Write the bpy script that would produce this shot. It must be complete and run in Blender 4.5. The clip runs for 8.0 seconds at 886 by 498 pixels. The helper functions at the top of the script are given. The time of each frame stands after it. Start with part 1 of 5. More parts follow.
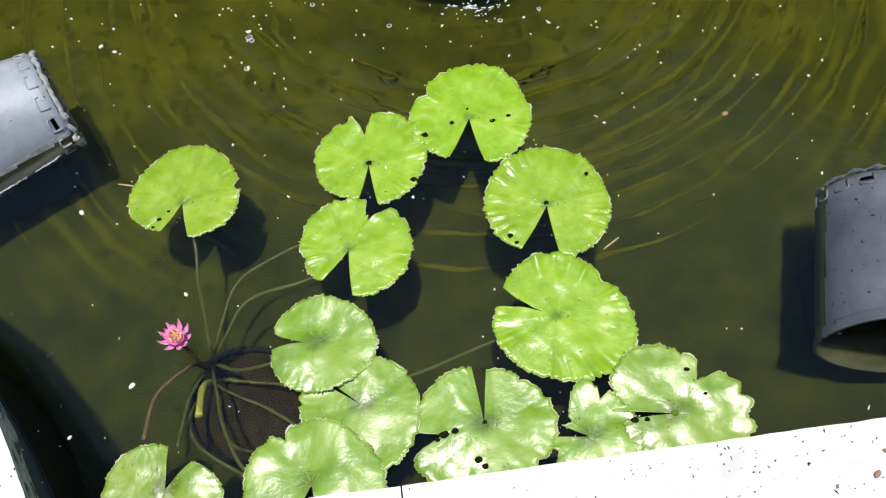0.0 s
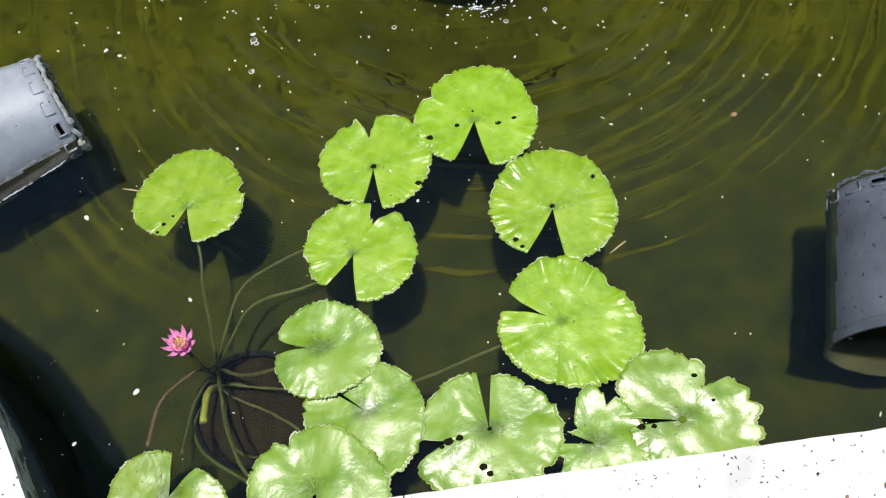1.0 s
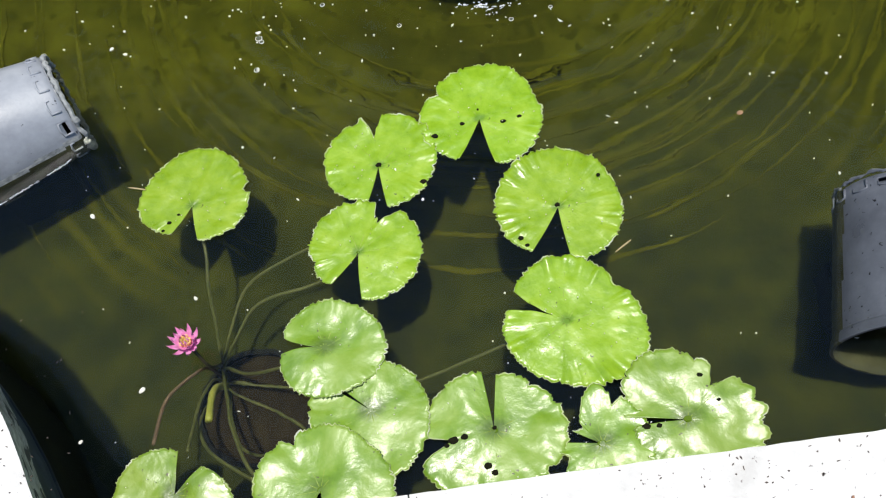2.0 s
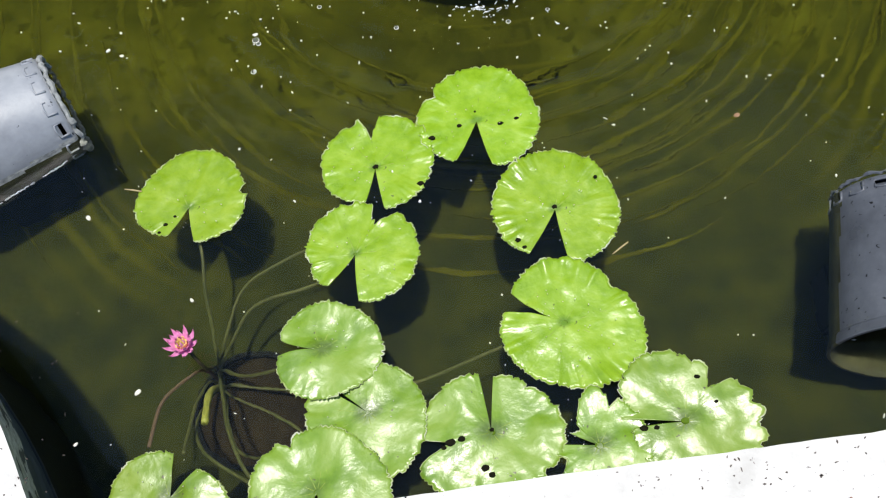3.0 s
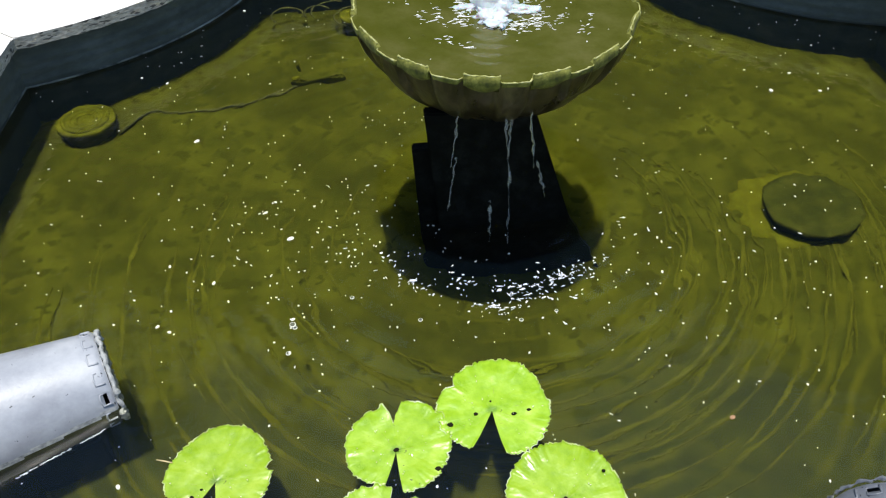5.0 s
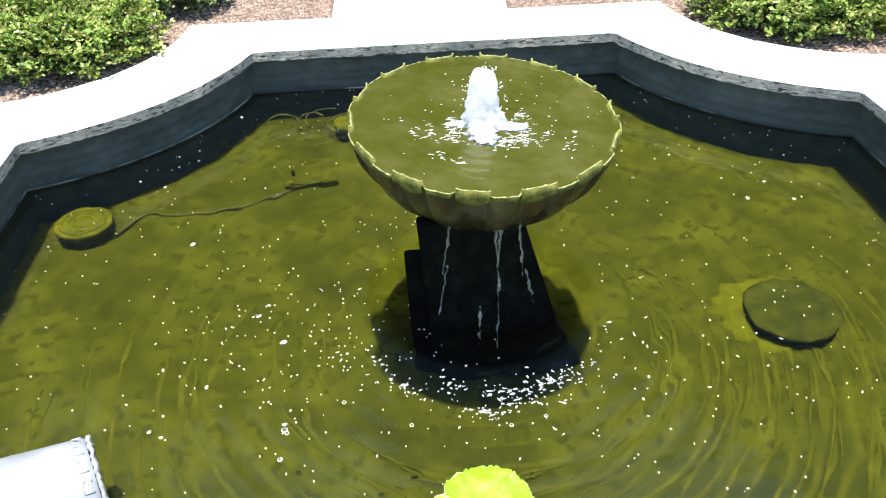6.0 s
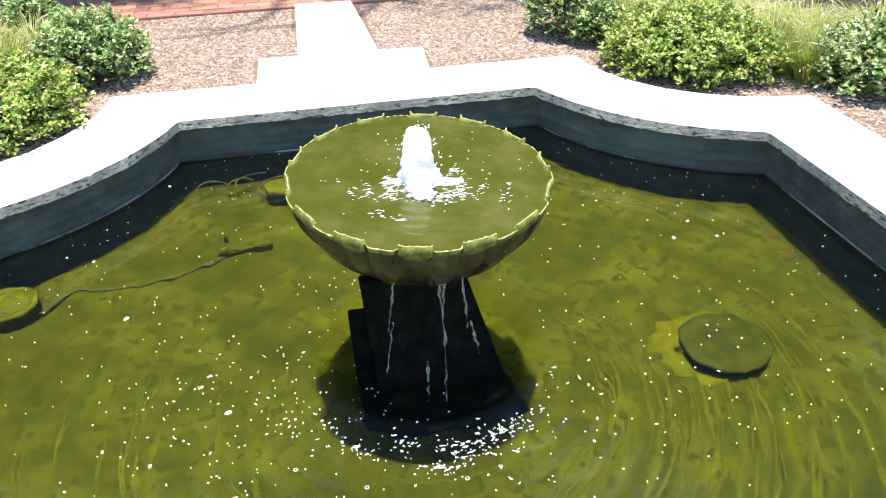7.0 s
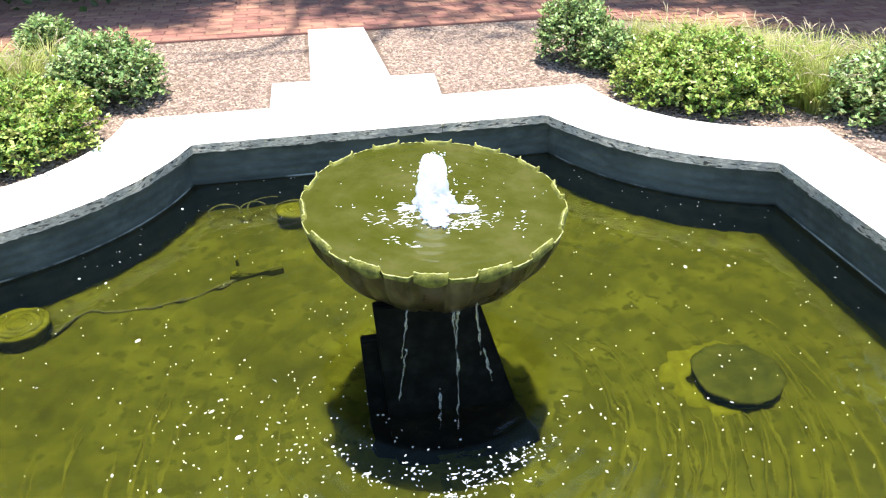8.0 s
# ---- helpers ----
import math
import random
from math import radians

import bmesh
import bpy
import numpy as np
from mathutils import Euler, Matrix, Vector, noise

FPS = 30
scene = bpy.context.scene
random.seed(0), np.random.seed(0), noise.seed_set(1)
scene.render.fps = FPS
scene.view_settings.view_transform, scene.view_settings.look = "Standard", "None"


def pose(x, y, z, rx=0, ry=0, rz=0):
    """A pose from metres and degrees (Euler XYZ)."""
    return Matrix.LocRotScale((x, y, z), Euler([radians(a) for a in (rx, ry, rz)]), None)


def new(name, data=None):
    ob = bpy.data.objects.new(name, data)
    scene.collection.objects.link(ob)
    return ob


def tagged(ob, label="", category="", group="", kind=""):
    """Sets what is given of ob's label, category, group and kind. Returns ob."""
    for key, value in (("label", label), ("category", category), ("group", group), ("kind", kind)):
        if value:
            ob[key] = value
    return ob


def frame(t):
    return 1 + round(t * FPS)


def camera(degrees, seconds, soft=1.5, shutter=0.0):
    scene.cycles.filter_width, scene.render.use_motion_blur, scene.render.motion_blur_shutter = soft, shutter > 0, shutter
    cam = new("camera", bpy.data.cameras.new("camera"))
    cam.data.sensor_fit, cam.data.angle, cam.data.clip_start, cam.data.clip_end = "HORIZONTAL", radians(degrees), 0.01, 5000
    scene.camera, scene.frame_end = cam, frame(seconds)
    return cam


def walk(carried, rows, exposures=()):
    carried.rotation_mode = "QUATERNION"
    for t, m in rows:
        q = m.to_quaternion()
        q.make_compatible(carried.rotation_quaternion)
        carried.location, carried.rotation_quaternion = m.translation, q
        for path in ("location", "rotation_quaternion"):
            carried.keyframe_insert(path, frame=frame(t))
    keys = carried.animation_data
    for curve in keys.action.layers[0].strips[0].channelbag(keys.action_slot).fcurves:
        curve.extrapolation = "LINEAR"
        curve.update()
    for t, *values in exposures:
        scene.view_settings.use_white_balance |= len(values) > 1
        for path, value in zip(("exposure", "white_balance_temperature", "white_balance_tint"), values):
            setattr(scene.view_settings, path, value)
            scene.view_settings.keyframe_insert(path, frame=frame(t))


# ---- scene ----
# camera: seconds, x, y, z, pitch, yaw, roll
PATH = [
    (0, -0.2754, -0.1068, 1.6065, -61.255, -1.648, -6.313),
    (0.5, -0.2668, -0.0978, 1.6061, -61.248, -0.940, -6.795),
    (1, -0.2551, -0.0861, 1.6013, -61.397, 0.318, -8.239),
    (1.5, -0.2531, -0.0808, 1.6048, -61.583, 1.256, -9.043),
    (3, -0.2562, -0.0852, 1.5980, -61.305, 0.549, -8.380),
    (3.5, -0.2626, -0.0814, 1.6426, -57.673, -1.158, -6.285),
    (4, -0.2773, -0.1082, 1.6807, -51.903, -2.666, -4.462),
    (4.5, -0.2894, -0.1204, 1.7310, -47.318, -2.634, -3.713),
    (5, -0.3192, -0.1253, 1.7849, -42.592, -3.116, -2.626),
    (5.2, -0.3197, -0.1276, 1.8030, -40.840, -2.913, -2.305),
    (6.3, -0.3687, -0.1496, 1.8731, -34.576, -6.644, -0.904),
    (6.5, -0.3919, -0.1514, 1.8677, -33.669, -8.430, -0.994),
    (7, -0.3804, -0.1557, 1.8788, -32.065, -11.126, -1.441),
    (7.5, -0.3988, -0.1568, 1.8811, -30.798, -11.484, -0.806),
    (8, -0.4091, -0.1483, 1.8892, -30.298, -10.748, -0.880),
]
cam = camera(59.10, 8.0, soft=1.2)
walk(cam, [(t, pose(x, y, z, 90 + p, 0, w) @ pose(0, 0, 0, 0, 0, r)) for t, x, y, z, p, w, r in PATH],
     exposures=[(0, -0.12), (1, -0.18), (3.2, -0.19), (3.9, -0.23), (4.5, -0.13), (5.2, 0.42), (6.3, 1.08), (8, 1.17)])

# ---- light ----
SUN_DIR = Vector((-0.01, -0.085, 1.0)).normalized()      # towards the sun, close to the zenith
world = bpy.data.worlds.new("sky")
scene.world = world
world.use_nodes = True
wn = world.node_tree.nodes
sky = wn.new("ShaderNodeTexSky")
sky.sky_type, sky.sun_disc = "NISHITA", False
sky.dust_density, sky.ozone_density = 0.2, 2.0
sky.sun_elevation = math.asin(SUN_DIR.z)
sky.sun_rotation = math.atan2(SUN_DIR.x, SUN_DIR.y)
world.node_tree.links.new(sky.outputs[0], wn["Background"].inputs["Color"])
wn["Background"].inputs["Strength"].default_value = 0.15
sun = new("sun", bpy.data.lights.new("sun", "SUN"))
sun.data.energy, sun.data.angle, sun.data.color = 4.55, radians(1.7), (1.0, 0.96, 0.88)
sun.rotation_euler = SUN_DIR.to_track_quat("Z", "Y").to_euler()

# ---- materials ----
def material(name, colours, scale=20.0, rough=0.7, metal=0.0, bump=0.2, bump_scale=None, detail=6.0, spots=None, spec=0.5,
             distance=0.004, per_object=0.0, per_island=0.0, stretch=None, big=None, trans=0.0, core=None):
    """A surface whose colour wanders through the given ones at the scale given (per metre), with finer relief and, where spots is
    (colour, scale, threshold), flecks of another colour; big: (colour, scale, amount), stains of a larger scale;
    core: (colour, radius), a soft-edged stain round the object's own middle."""
    m = bpy.data.materials.new(name)
    m.use_nodes = True
    n, link = m.node_tree.nodes, m.node_tree.links.new
    b = n["Principled BSDF"]
    co = n.new("ShaderNodeTexCoord")
    vec = co.outputs["Object"]
    if stretch:
        mp = n.new("ShaderNodeMapping")
        mp.inputs["Scale"].default_value = stretch
        link(vec, mp.inputs["Vector"])
        vec = mp.outputs[0]
    nz = n.new("ShaderNodeTexNoise")
    nz.inputs["Scale"].default_value, nz.inputs["Detail"].default_value, nz.inputs["Roughness"].default_value = scale, detail, 0.65
    link(vec, nz.inputs["Vector"])
    ramp = n.new("ShaderNodeValToRGB")
    e = ramp.color_ramp.elements
    lo, hi = 0.32, 0.68
    for i, c in enumerate(colours):
        at = lo + (hi - lo) * i / max(1, len(colours) - 1)
        el = e[i] if i < 2 else e.new(at)
        el.position, el.color = at, (*c, 1)
    if len(colours) == 1:
        e[1].color = (*colours[0], 1)
    link(nz.outputs[0], ramp.inputs[0])
    col = ramp.outputs[0]

    def mix(a, colour, fac):
        mx = n.new("ShaderNodeMix")
        mx.data_type = "RGBA"
        link(fac, mx.inputs["Factor"])
        link(a, mx.inputs["A"])
        mx.inputs["B"].default_value = (*colour, 1)
        return mx.outputs["Result"]

    def ranged(src, a, c, lo_=0.0, hi_=1.0):
        r = n.new("ShaderNodeMapRange")
        r.inputs["From Min"].default_value, r.inputs["From Max"].default_value = a, c
        r.inputs["To Min"].default_value, r.inputs["To Max"].default_value = lo_, hi_
        link(src, r.inputs["Value"])
        return r.outputs[0]

    if big:
        bn = n.new("ShaderNodeTexNoise")
        bn.inputs["Scale"].default_value, bn.inputs["Detail"].default_value = big[1], 5
        link(vec, bn.inputs["Vector"])
        col = mix(col, big[0], ranged(bn.outputs[0], 0.45, 0.7, 0, big[2]))
    if core:
        far = n.new("ShaderNodeVectorMath")
        far.operation = "LENGTH"
        link(co.outputs["Object"], far.inputs[0])
        wander = n.new("ShaderNodeMath")
        wander.operation = "MULTIPLY_ADD"
        link(ranged(nz.outputs[0], 0.3, 0.7, -1, 1), wander.inputs[0])
        wander.inputs[1].default_value = core[1] * 0.6
        link(far.outputs["Value"], wander.inputs[2])
        col = mix(col, core[0], ranged(wander.outputs[0], core[1] * 1.5, core[1] * 0.6, 0, 0.9))
    if spots:
        sn = n.new("ShaderNodeTexNoise")
        sn.inputs["Scale"].default_value, sn.inputs["Detail"].default_value = spots[1], 3
        link(vec, sn.inputs["Vector"])
        col = mix(col, spots[0], ranged(sn.outputs[0], spots[2], spots[2] + 0.04))
    for amount, node, out in ((per_object, "ShaderNodeObjectInfo", "Random"), (per_island, "ShaderNodeNewGeometry", "Random Per Island")):
        if amount:
            src = n.new(node)
            hsv = n.new("ShaderNodeHueSaturation")
            link(ranged(src.outputs[out], 0, 1, 1 - amount, 1 + amount), hsv.inputs["Value"])
            link(ranged(src.outputs[out], 0, 1, 0.5 - amount * 0.06, 0.5 + amount * 0.06), hsv.inputs["Hue"])
            link(col, hsv.inputs["Color"])
            col = hsv.outputs[0]
    link(col, b.inputs["Base Color"])
    b.inputs["Metallic"].default_value = metal
    b.inputs["Specular IOR Level"].default_value = spec
    link(ranged(nz.outputs[0], 0.3, 0.7, max(0.02, rough - 0.1), min(1, rough + 0.1)), b.inputs["Roughness"])
    if bump:
        fn = n.new("ShaderNodeTexNoise")
        fn.inputs["Scale"].default_value, fn.inputs["Detail"].default_value = bump_scale or scale * 4, 4
        link(vec, fn.inputs["Vector"])
        bp = n.new("ShaderNodeBump")
        bp.inputs["Strength"].default_value, bp.inputs["Distance"].default_value = bump, distance
        link(fn.outputs[0], bp.inputs["Height"])
        link(bp.outputs[0], b.inputs["Normal"])
    if trans:
        tl, mx = n.new("ShaderNodeBsdfTranslucent"), n.new("ShaderNodeMixShader")
        link(col, tl.inputs["Color"])
        mx.inputs[0].default_value = trans
        link(b.outputs[0], mx.inputs[1])
        link(tl.outputs[0], mx.inputs[2])
        link(mx.outputs[0], n["Material Output"].inputs["Surface"])
    return m


def pond_floor(name):
    """Olive algae that thins to grey silt towards the side where the pots stand, with paler arcs painted as light lines
    thrown by ripples.
    """
    m = material(name, [(0.0235, 0.0252, 0.0018), (0.0415, 0.0440, 0.0032), (0.0615, 0.0650, 0.0048)], scale=5.0, rough=0.95, bump=0.6, bump_scale=25, spec=0.0, detail=10,
                 big=((0.018, 0.0190, 0.0012), 2.1, 0.6), spots=((0.028, 0.0290, 0.0020), 16, 0.56))
    n, link = m.node_tree.nodes, m.node_tree.links.new
    b = n["Principled BSDF"]
    col = b.inputs["Base Color"].links[0].from_socket
    geo = n.new("ShaderNodeNewGeometry")
    sep = n.new("ShaderNodeSeparateXYZ")
    link(geo.outputs["Position"], sep.inputs[0])
    nz = n.new("ShaderNodeTexNoise")
    nz.inputs["Scale"].default_value, nz.inputs["Detail"].default_value = 2.6, 5
    link(geo.outputs["Position"], nz.inputs["Vector"])
    add = n.new("ShaderNodeMath")
    add.operation = "MULTIPLY_ADD"
    add.inputs[1].default_value = 1.1
    link(nz.outputs[0], add.inputs[0])
    link(sep.outputs["Y"], add.inputs[2])
    rng = n.new("ShaderNodeMapRange")
    rng.inputs["From Min"].default_value, rng.inputs["From Max"].default_value = 1.35, 2.25
    rng.inputs["To Min"].default_value, rng.inputs["To Max"].default_value = 0.85, 0.0
    link(add.outputs[0], rng.inputs["Value"])
    mx = n.new("ShaderNodeMix")
    mx.data_type = "RGBA"
    link(rng.outputs[0], mx.inputs["Factor"])
    link(col, mx.inputs["A"])
    mott = n.new("ShaderNodeTexNoise")
    mott.inputs["Scale"].default_value, mott.inputs["Detail"].default_value = 11, 7
    link(geo.outputs["Position"], mott.inputs["Vector"])
    silt = n.new("ShaderNodeValToRGB")
    for el, at, c in zip(silt.color_ramp.elements, (0.35, 0.66), ((0.0150, 0.0190, 0.0065, 1), (0.0300, 0.0345, 0.0070, 1))):
        el.position, el.color = at, c
    link(mott.outputs[0], silt.inputs[0])
    link(silt.outputs[0], mx.inputs["B"])
    # lines of rippled sunlight, painted as paler rings
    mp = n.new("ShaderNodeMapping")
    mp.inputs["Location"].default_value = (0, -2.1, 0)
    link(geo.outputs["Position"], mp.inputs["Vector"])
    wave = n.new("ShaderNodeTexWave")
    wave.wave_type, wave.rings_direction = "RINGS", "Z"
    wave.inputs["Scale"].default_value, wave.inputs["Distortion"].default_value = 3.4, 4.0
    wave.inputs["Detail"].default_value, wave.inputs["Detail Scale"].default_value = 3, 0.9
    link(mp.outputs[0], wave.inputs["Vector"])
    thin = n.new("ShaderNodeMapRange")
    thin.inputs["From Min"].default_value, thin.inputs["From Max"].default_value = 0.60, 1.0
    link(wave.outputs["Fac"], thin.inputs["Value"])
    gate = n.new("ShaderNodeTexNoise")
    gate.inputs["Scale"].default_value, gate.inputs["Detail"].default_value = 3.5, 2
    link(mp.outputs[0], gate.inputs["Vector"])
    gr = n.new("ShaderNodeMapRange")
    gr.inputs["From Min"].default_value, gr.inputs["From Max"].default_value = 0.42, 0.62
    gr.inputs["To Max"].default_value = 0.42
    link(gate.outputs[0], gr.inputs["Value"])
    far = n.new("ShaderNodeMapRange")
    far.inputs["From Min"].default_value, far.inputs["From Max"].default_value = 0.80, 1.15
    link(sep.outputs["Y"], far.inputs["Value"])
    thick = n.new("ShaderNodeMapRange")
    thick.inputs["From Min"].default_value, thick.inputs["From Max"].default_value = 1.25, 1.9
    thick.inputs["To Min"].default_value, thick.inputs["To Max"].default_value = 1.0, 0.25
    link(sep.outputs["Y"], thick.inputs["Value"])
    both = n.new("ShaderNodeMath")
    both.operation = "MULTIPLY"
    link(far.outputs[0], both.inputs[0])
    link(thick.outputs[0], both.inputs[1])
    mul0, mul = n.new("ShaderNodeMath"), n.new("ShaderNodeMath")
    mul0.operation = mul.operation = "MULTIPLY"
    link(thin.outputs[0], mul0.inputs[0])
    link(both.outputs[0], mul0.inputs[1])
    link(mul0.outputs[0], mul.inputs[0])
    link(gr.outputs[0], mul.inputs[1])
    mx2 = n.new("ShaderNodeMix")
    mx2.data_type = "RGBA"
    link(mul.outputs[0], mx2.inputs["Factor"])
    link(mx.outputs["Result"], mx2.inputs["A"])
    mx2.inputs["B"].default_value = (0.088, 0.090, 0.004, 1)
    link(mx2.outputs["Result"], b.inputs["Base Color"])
    return m


def water_material(name, tint, murk, murk_amount, ripple, centre, ring_scale, ring_height):
    """Clear water over a bump of fine chop and of rings that spread from the fountain, with a little suspended murk."""
    m = bpy.data.materials.new(name)
    m.use_nodes = True
    n, link = m.node_tree.nodes, m.node_tree.links.new
    b = n["Principled BSDF"]
    b.inputs["Base Color"].default_value = (*tint, 1)
    b.inputs["Roughness"].default_value = 0.03
    b.inputs["IOR"].default_value = 1.33
    b.inputs["Transmission Weight"].default_value = 1.0
    dif = n.new("ShaderNodeBsdfDiffuse")
    dif.inputs["Color"].default_value = (*murk, 1)
    mx = n.new("ShaderNodeMixShader")
    mx.inputs[0].default_value = murk_amount
    link(b.outputs[0], mx.inputs[1])
    link(dif.outputs[0], mx.inputs[2])
    link(mx.outputs[0], n["Material Output"].inputs["Surface"])
    geo = n.new("ShaderNodeNewGeometry")
    mp = n.new("ShaderNodeMapping")
    mp.inputs["Location"].default_value = (-centre[0], -centre[1], 0)
    link(geo.outputs["Position"], mp.inputs["Vector"])
    wave = n.new("ShaderNodeTexWave")
    wave.wave_type, wave.rings_direction = "RINGS", "Z"
    wave.inputs["Scale"].default_value, wave.inputs["Distortion"].default_value = ring_scale, 2.5
    wave.inputs["Detail"].default_value, wave.inputs["Detail Scale"].default_value = 2, 1.2
    link(mp.outputs[0], wave.inputs["Vector"])
    nz = n.new("ShaderNodeTexNoise")
    nz.inputs["Scale"].default_value, nz.inputs["Detail"].default_value = 14, 3
    link(mp.outputs[0], nz.inputs["Vector"])
    b1, b2 = n.new("ShaderNodeBump"), n.new("ShaderNodeBump")
    b1.inputs["Strength"].default_value, b1.inputs["Distance"].default_value = 1.0, ring_height
    b2.inputs["Strength"].default_value, b2.inputs["Distance"].default_value = 1.0, ripple
    # the rings die away with their distance from the centre
    reach, fade, height = n.new("ShaderNodeVectorMath"), n.new("ShaderNodeMapRange"), n.new("ShaderNodeMath")
    reach.operation, height.operation = "LENGTH", "MULTIPLY"
    link(mp.outputs[0], reach.inputs[0])
    link(reach.outputs["Value"], fade.inputs["Value"])
    fade.interpolation_type = "SMOOTHSTEP"
    fade.inputs["From Min"].default_value, fade.inputs["From Max"].default_value = 0.5, 1.5
    fade.inputs["To Min"].default_value, fade.inputs["To Max"].default_value = 1.0, 0.20
    link(wave.outputs["Fac"], height.inputs[0])
    link(fade.outputs[0], height.inputs[1])
    link(height.outputs[0], b1.inputs["Height"])
    link(nz.outputs[0], b2.inputs["Height"])
    link(b1.outputs[0], b2.inputs["Normal"])
    link(b2.outputs[0], b.inputs["Normal"])
    return m


STONE = material("pale cast stone", [(0.62, 0.60, 0.56), (0.76, 0.74, 0.70), (0.82, 0.80, 0.76)], scale=9, rough=0.85, bump=0.25,
                 bump_scale=160, spots=((0.30, 0.27, 0.25), 120, 0.70), per_object=0.04)
STONE_EDGE = material("mottled grey stone edge", [(0.26, 0.235, 0.185), (0.47, 0.435, 0.355), (0.70, 0.66, 0.56)], scale=70, rough=0.9, bump=0.8,
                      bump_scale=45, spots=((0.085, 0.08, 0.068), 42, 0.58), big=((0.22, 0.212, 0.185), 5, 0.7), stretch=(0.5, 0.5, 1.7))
WALL = material("dark blue grey pond paint", [(0.036, 0.046, 0.041), (0.066, 0.080, 0.070), (0.115, 0.130, 0.115)], scale=7, rough=0.75, bump=0.5,
                bump_scale=18, big=((0.14, 0.16, 0.145), 1.6, 0.5), stretch=(0.9, 0.9, 1.8))
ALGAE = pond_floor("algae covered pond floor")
WALL_WET = material("slimy wall under water", [(0.012, 0.014, 0.009), (0.021, 0.024, 0.015), (0.034, 0.037, 0.022)], scale=8, rough=0.7, bump=0.4, spec=0.05)
# pale patches paint the glints along the waterline
GLINT_LINE = material("pale waterline glints", [(0.035, 0.043, 0.040), (0.05, 0.06, 0.055), (0.48, 0.50, 0.46)], scale=1.7, rough=0.8, bump=0.3)
GRAVEL = material("pinkish bark and gravel", [(0.075, 0.048, 0.036), (0.16, 0.110, 0.083), (0.27, 0.195, 0.155)], scale=45, rough=0.9, bump=0.8, bump_scale=60, distance=0.01)
CHIP = material("bark chips", [(0.31, 0.222, 0.172), (0.49, 0.378, 0.310)], scale=30, rough=0.95, bump=0.3, per_island=0.30, spec=0.2)
BRICK = material("red clay paving", [(0.24, 0.10, 0.075), (0.36, 0.17, 0.13)], scale=12, rough=0.85, bump=0.3, per_island=0.2, per_object=0.2)
JOINT = material("sandy joint", [(0.20, 0.095, 0.073), (0.30, 0.155, 0.12)], scale=30, rough=0.95)
CREST = material("pale yellow rim edge", [(0.16, 0.17, 0.03), (0.36, 0.36, 0.12), (0.55, 0.54, 0.30)], scale=40, rough=0.85, bump=0.5, bump_scale=120)
MOSS = material("mossy bowl rim", [(0.036, 0.042, 0.004), (0.098, 0.105, 0.010), (0.22, 0.225, 0.045)], scale=30, rough=0.85, bump=0.6, bump_scale=90)
BOWL = material("wet algae stained stone", [(0.010, 0.0075, 0.003), (0.030, 0.022, 0.009), (0.100, 0.079, 0.034)], scale=14, rough=0.33, bump=0.5, bump_scale=50,
                stretch=(1, 1, 0.35), big=((0.03, 0.033, 0.006), 4, 0.6))
BLACK = material("wet black stone", [(0.0030, 0.0034, 0.0028), (0.0058, 0.0064, 0.0052), (0.013, 0.0135, 0.011)], scale=12, spec=0.04, rough=0.7, bump=0.5, bump_scale=40)
POT = material("weathered black plastic", [(0.085, 0.093, 0.110), (0.118, 0.128, 0.150), (0.160, 0.172, 0.197)], scale=7, rough=0.36, bump=0.12, bump_scale=120,
               spots=((0.01, 0.01, 0.012), 70, 0.665))
PAD = material("lily leaf", [(0.19, 0.345, 0.010), (0.265, 0.44, 0.018), (0.35, 0.52, 0.04)], scale=14, rough=0.34, spec=0.8, bump=0.45, bump_scale=46, distance=0.0045,
               spots=((0.06, 0.07, 0.015), 60, 0.715), per_object=0.10, core=((0.12, 0.24, 0.006), 0.013))
PAD_OLD = material("pale lily leaf", [(0.128, 0.250, 0.006), (0.205, 0.355, 0.014), (0.29, 0.43, 0.045)], scale=9, rough=0.36, spec=1.0, bump=0.5, bump_scale=64, distance=0.003,
                   spots=((0.10, 0.10, 0.03), 62, 0.70), per_object=0.10, big=((0.33, 0.46, 0.12), 9, 0.3), core=((0.085, 0.150, 0.002), 0.024))
wax = PAD_OLD.node_tree.nodes["Principled BSDF"].inputs
wax["Coat Weight"].default_value, wax["Coat Roughness"].default_value = 0.55, 0.5
STEM = material("lily stem", [(0.042, 0.050, 0.008), (0.085, 0.090, 0.018)], scale=30, rough=0.6)
STEM_BROWN = material("withered stem", [(0.085, 0.050, 0.028), (0.15, 0.098, 0.055)], scale=30, rough=0.7)
PINK = material("pink petal", [(0.74, 0.17, 0.48), (0.88, 0.42, 0.68)], scale=40, rough=0.5, bump=0.1)
YELLOW = material("yellow stamen", [(0.88, 0.58, 0.14), (0.92, 0.74, 0.30)], scale=60, rough=0.6)
LEAF = material("shrub leaf", [(0.075, 0.128, 0.020), (0.32, 0.405, 0.080), (0.67, 0.69, 0.26)], scale=11, rough=0.3, bump=0.1, per_island=0.70, trans=0.30)
LEAF_BLUE = material("grey green shrub leaf", [(0.075, 0.125, 0.036), (0.30, 0.39, 0.135), (0.59, 0.66, 0.32)], scale=11, rough=0.32, bump=0.1, per_island=0.70, trans=0.30)
GRASS = material("dry grass blade", [(0.18, 0.28, 0.040), (0.37, 0.42, 0.10), (0.60, 0.50, 0.23)], scale=4, rough=0.6, bump=0.0, per_island=0.3, trans=0.35)
TWIG = material("twig bark", [(0.08, 0.055, 0.035), (0.15, 0.11, 0.08)], scale=40, rough=0.9)
PETAL = material("pale fallen petal", [(0.70, 0.68, 0.60), (0.85, 0.84, 0.80)], scale=60, rough=0.6, bump=0.1)
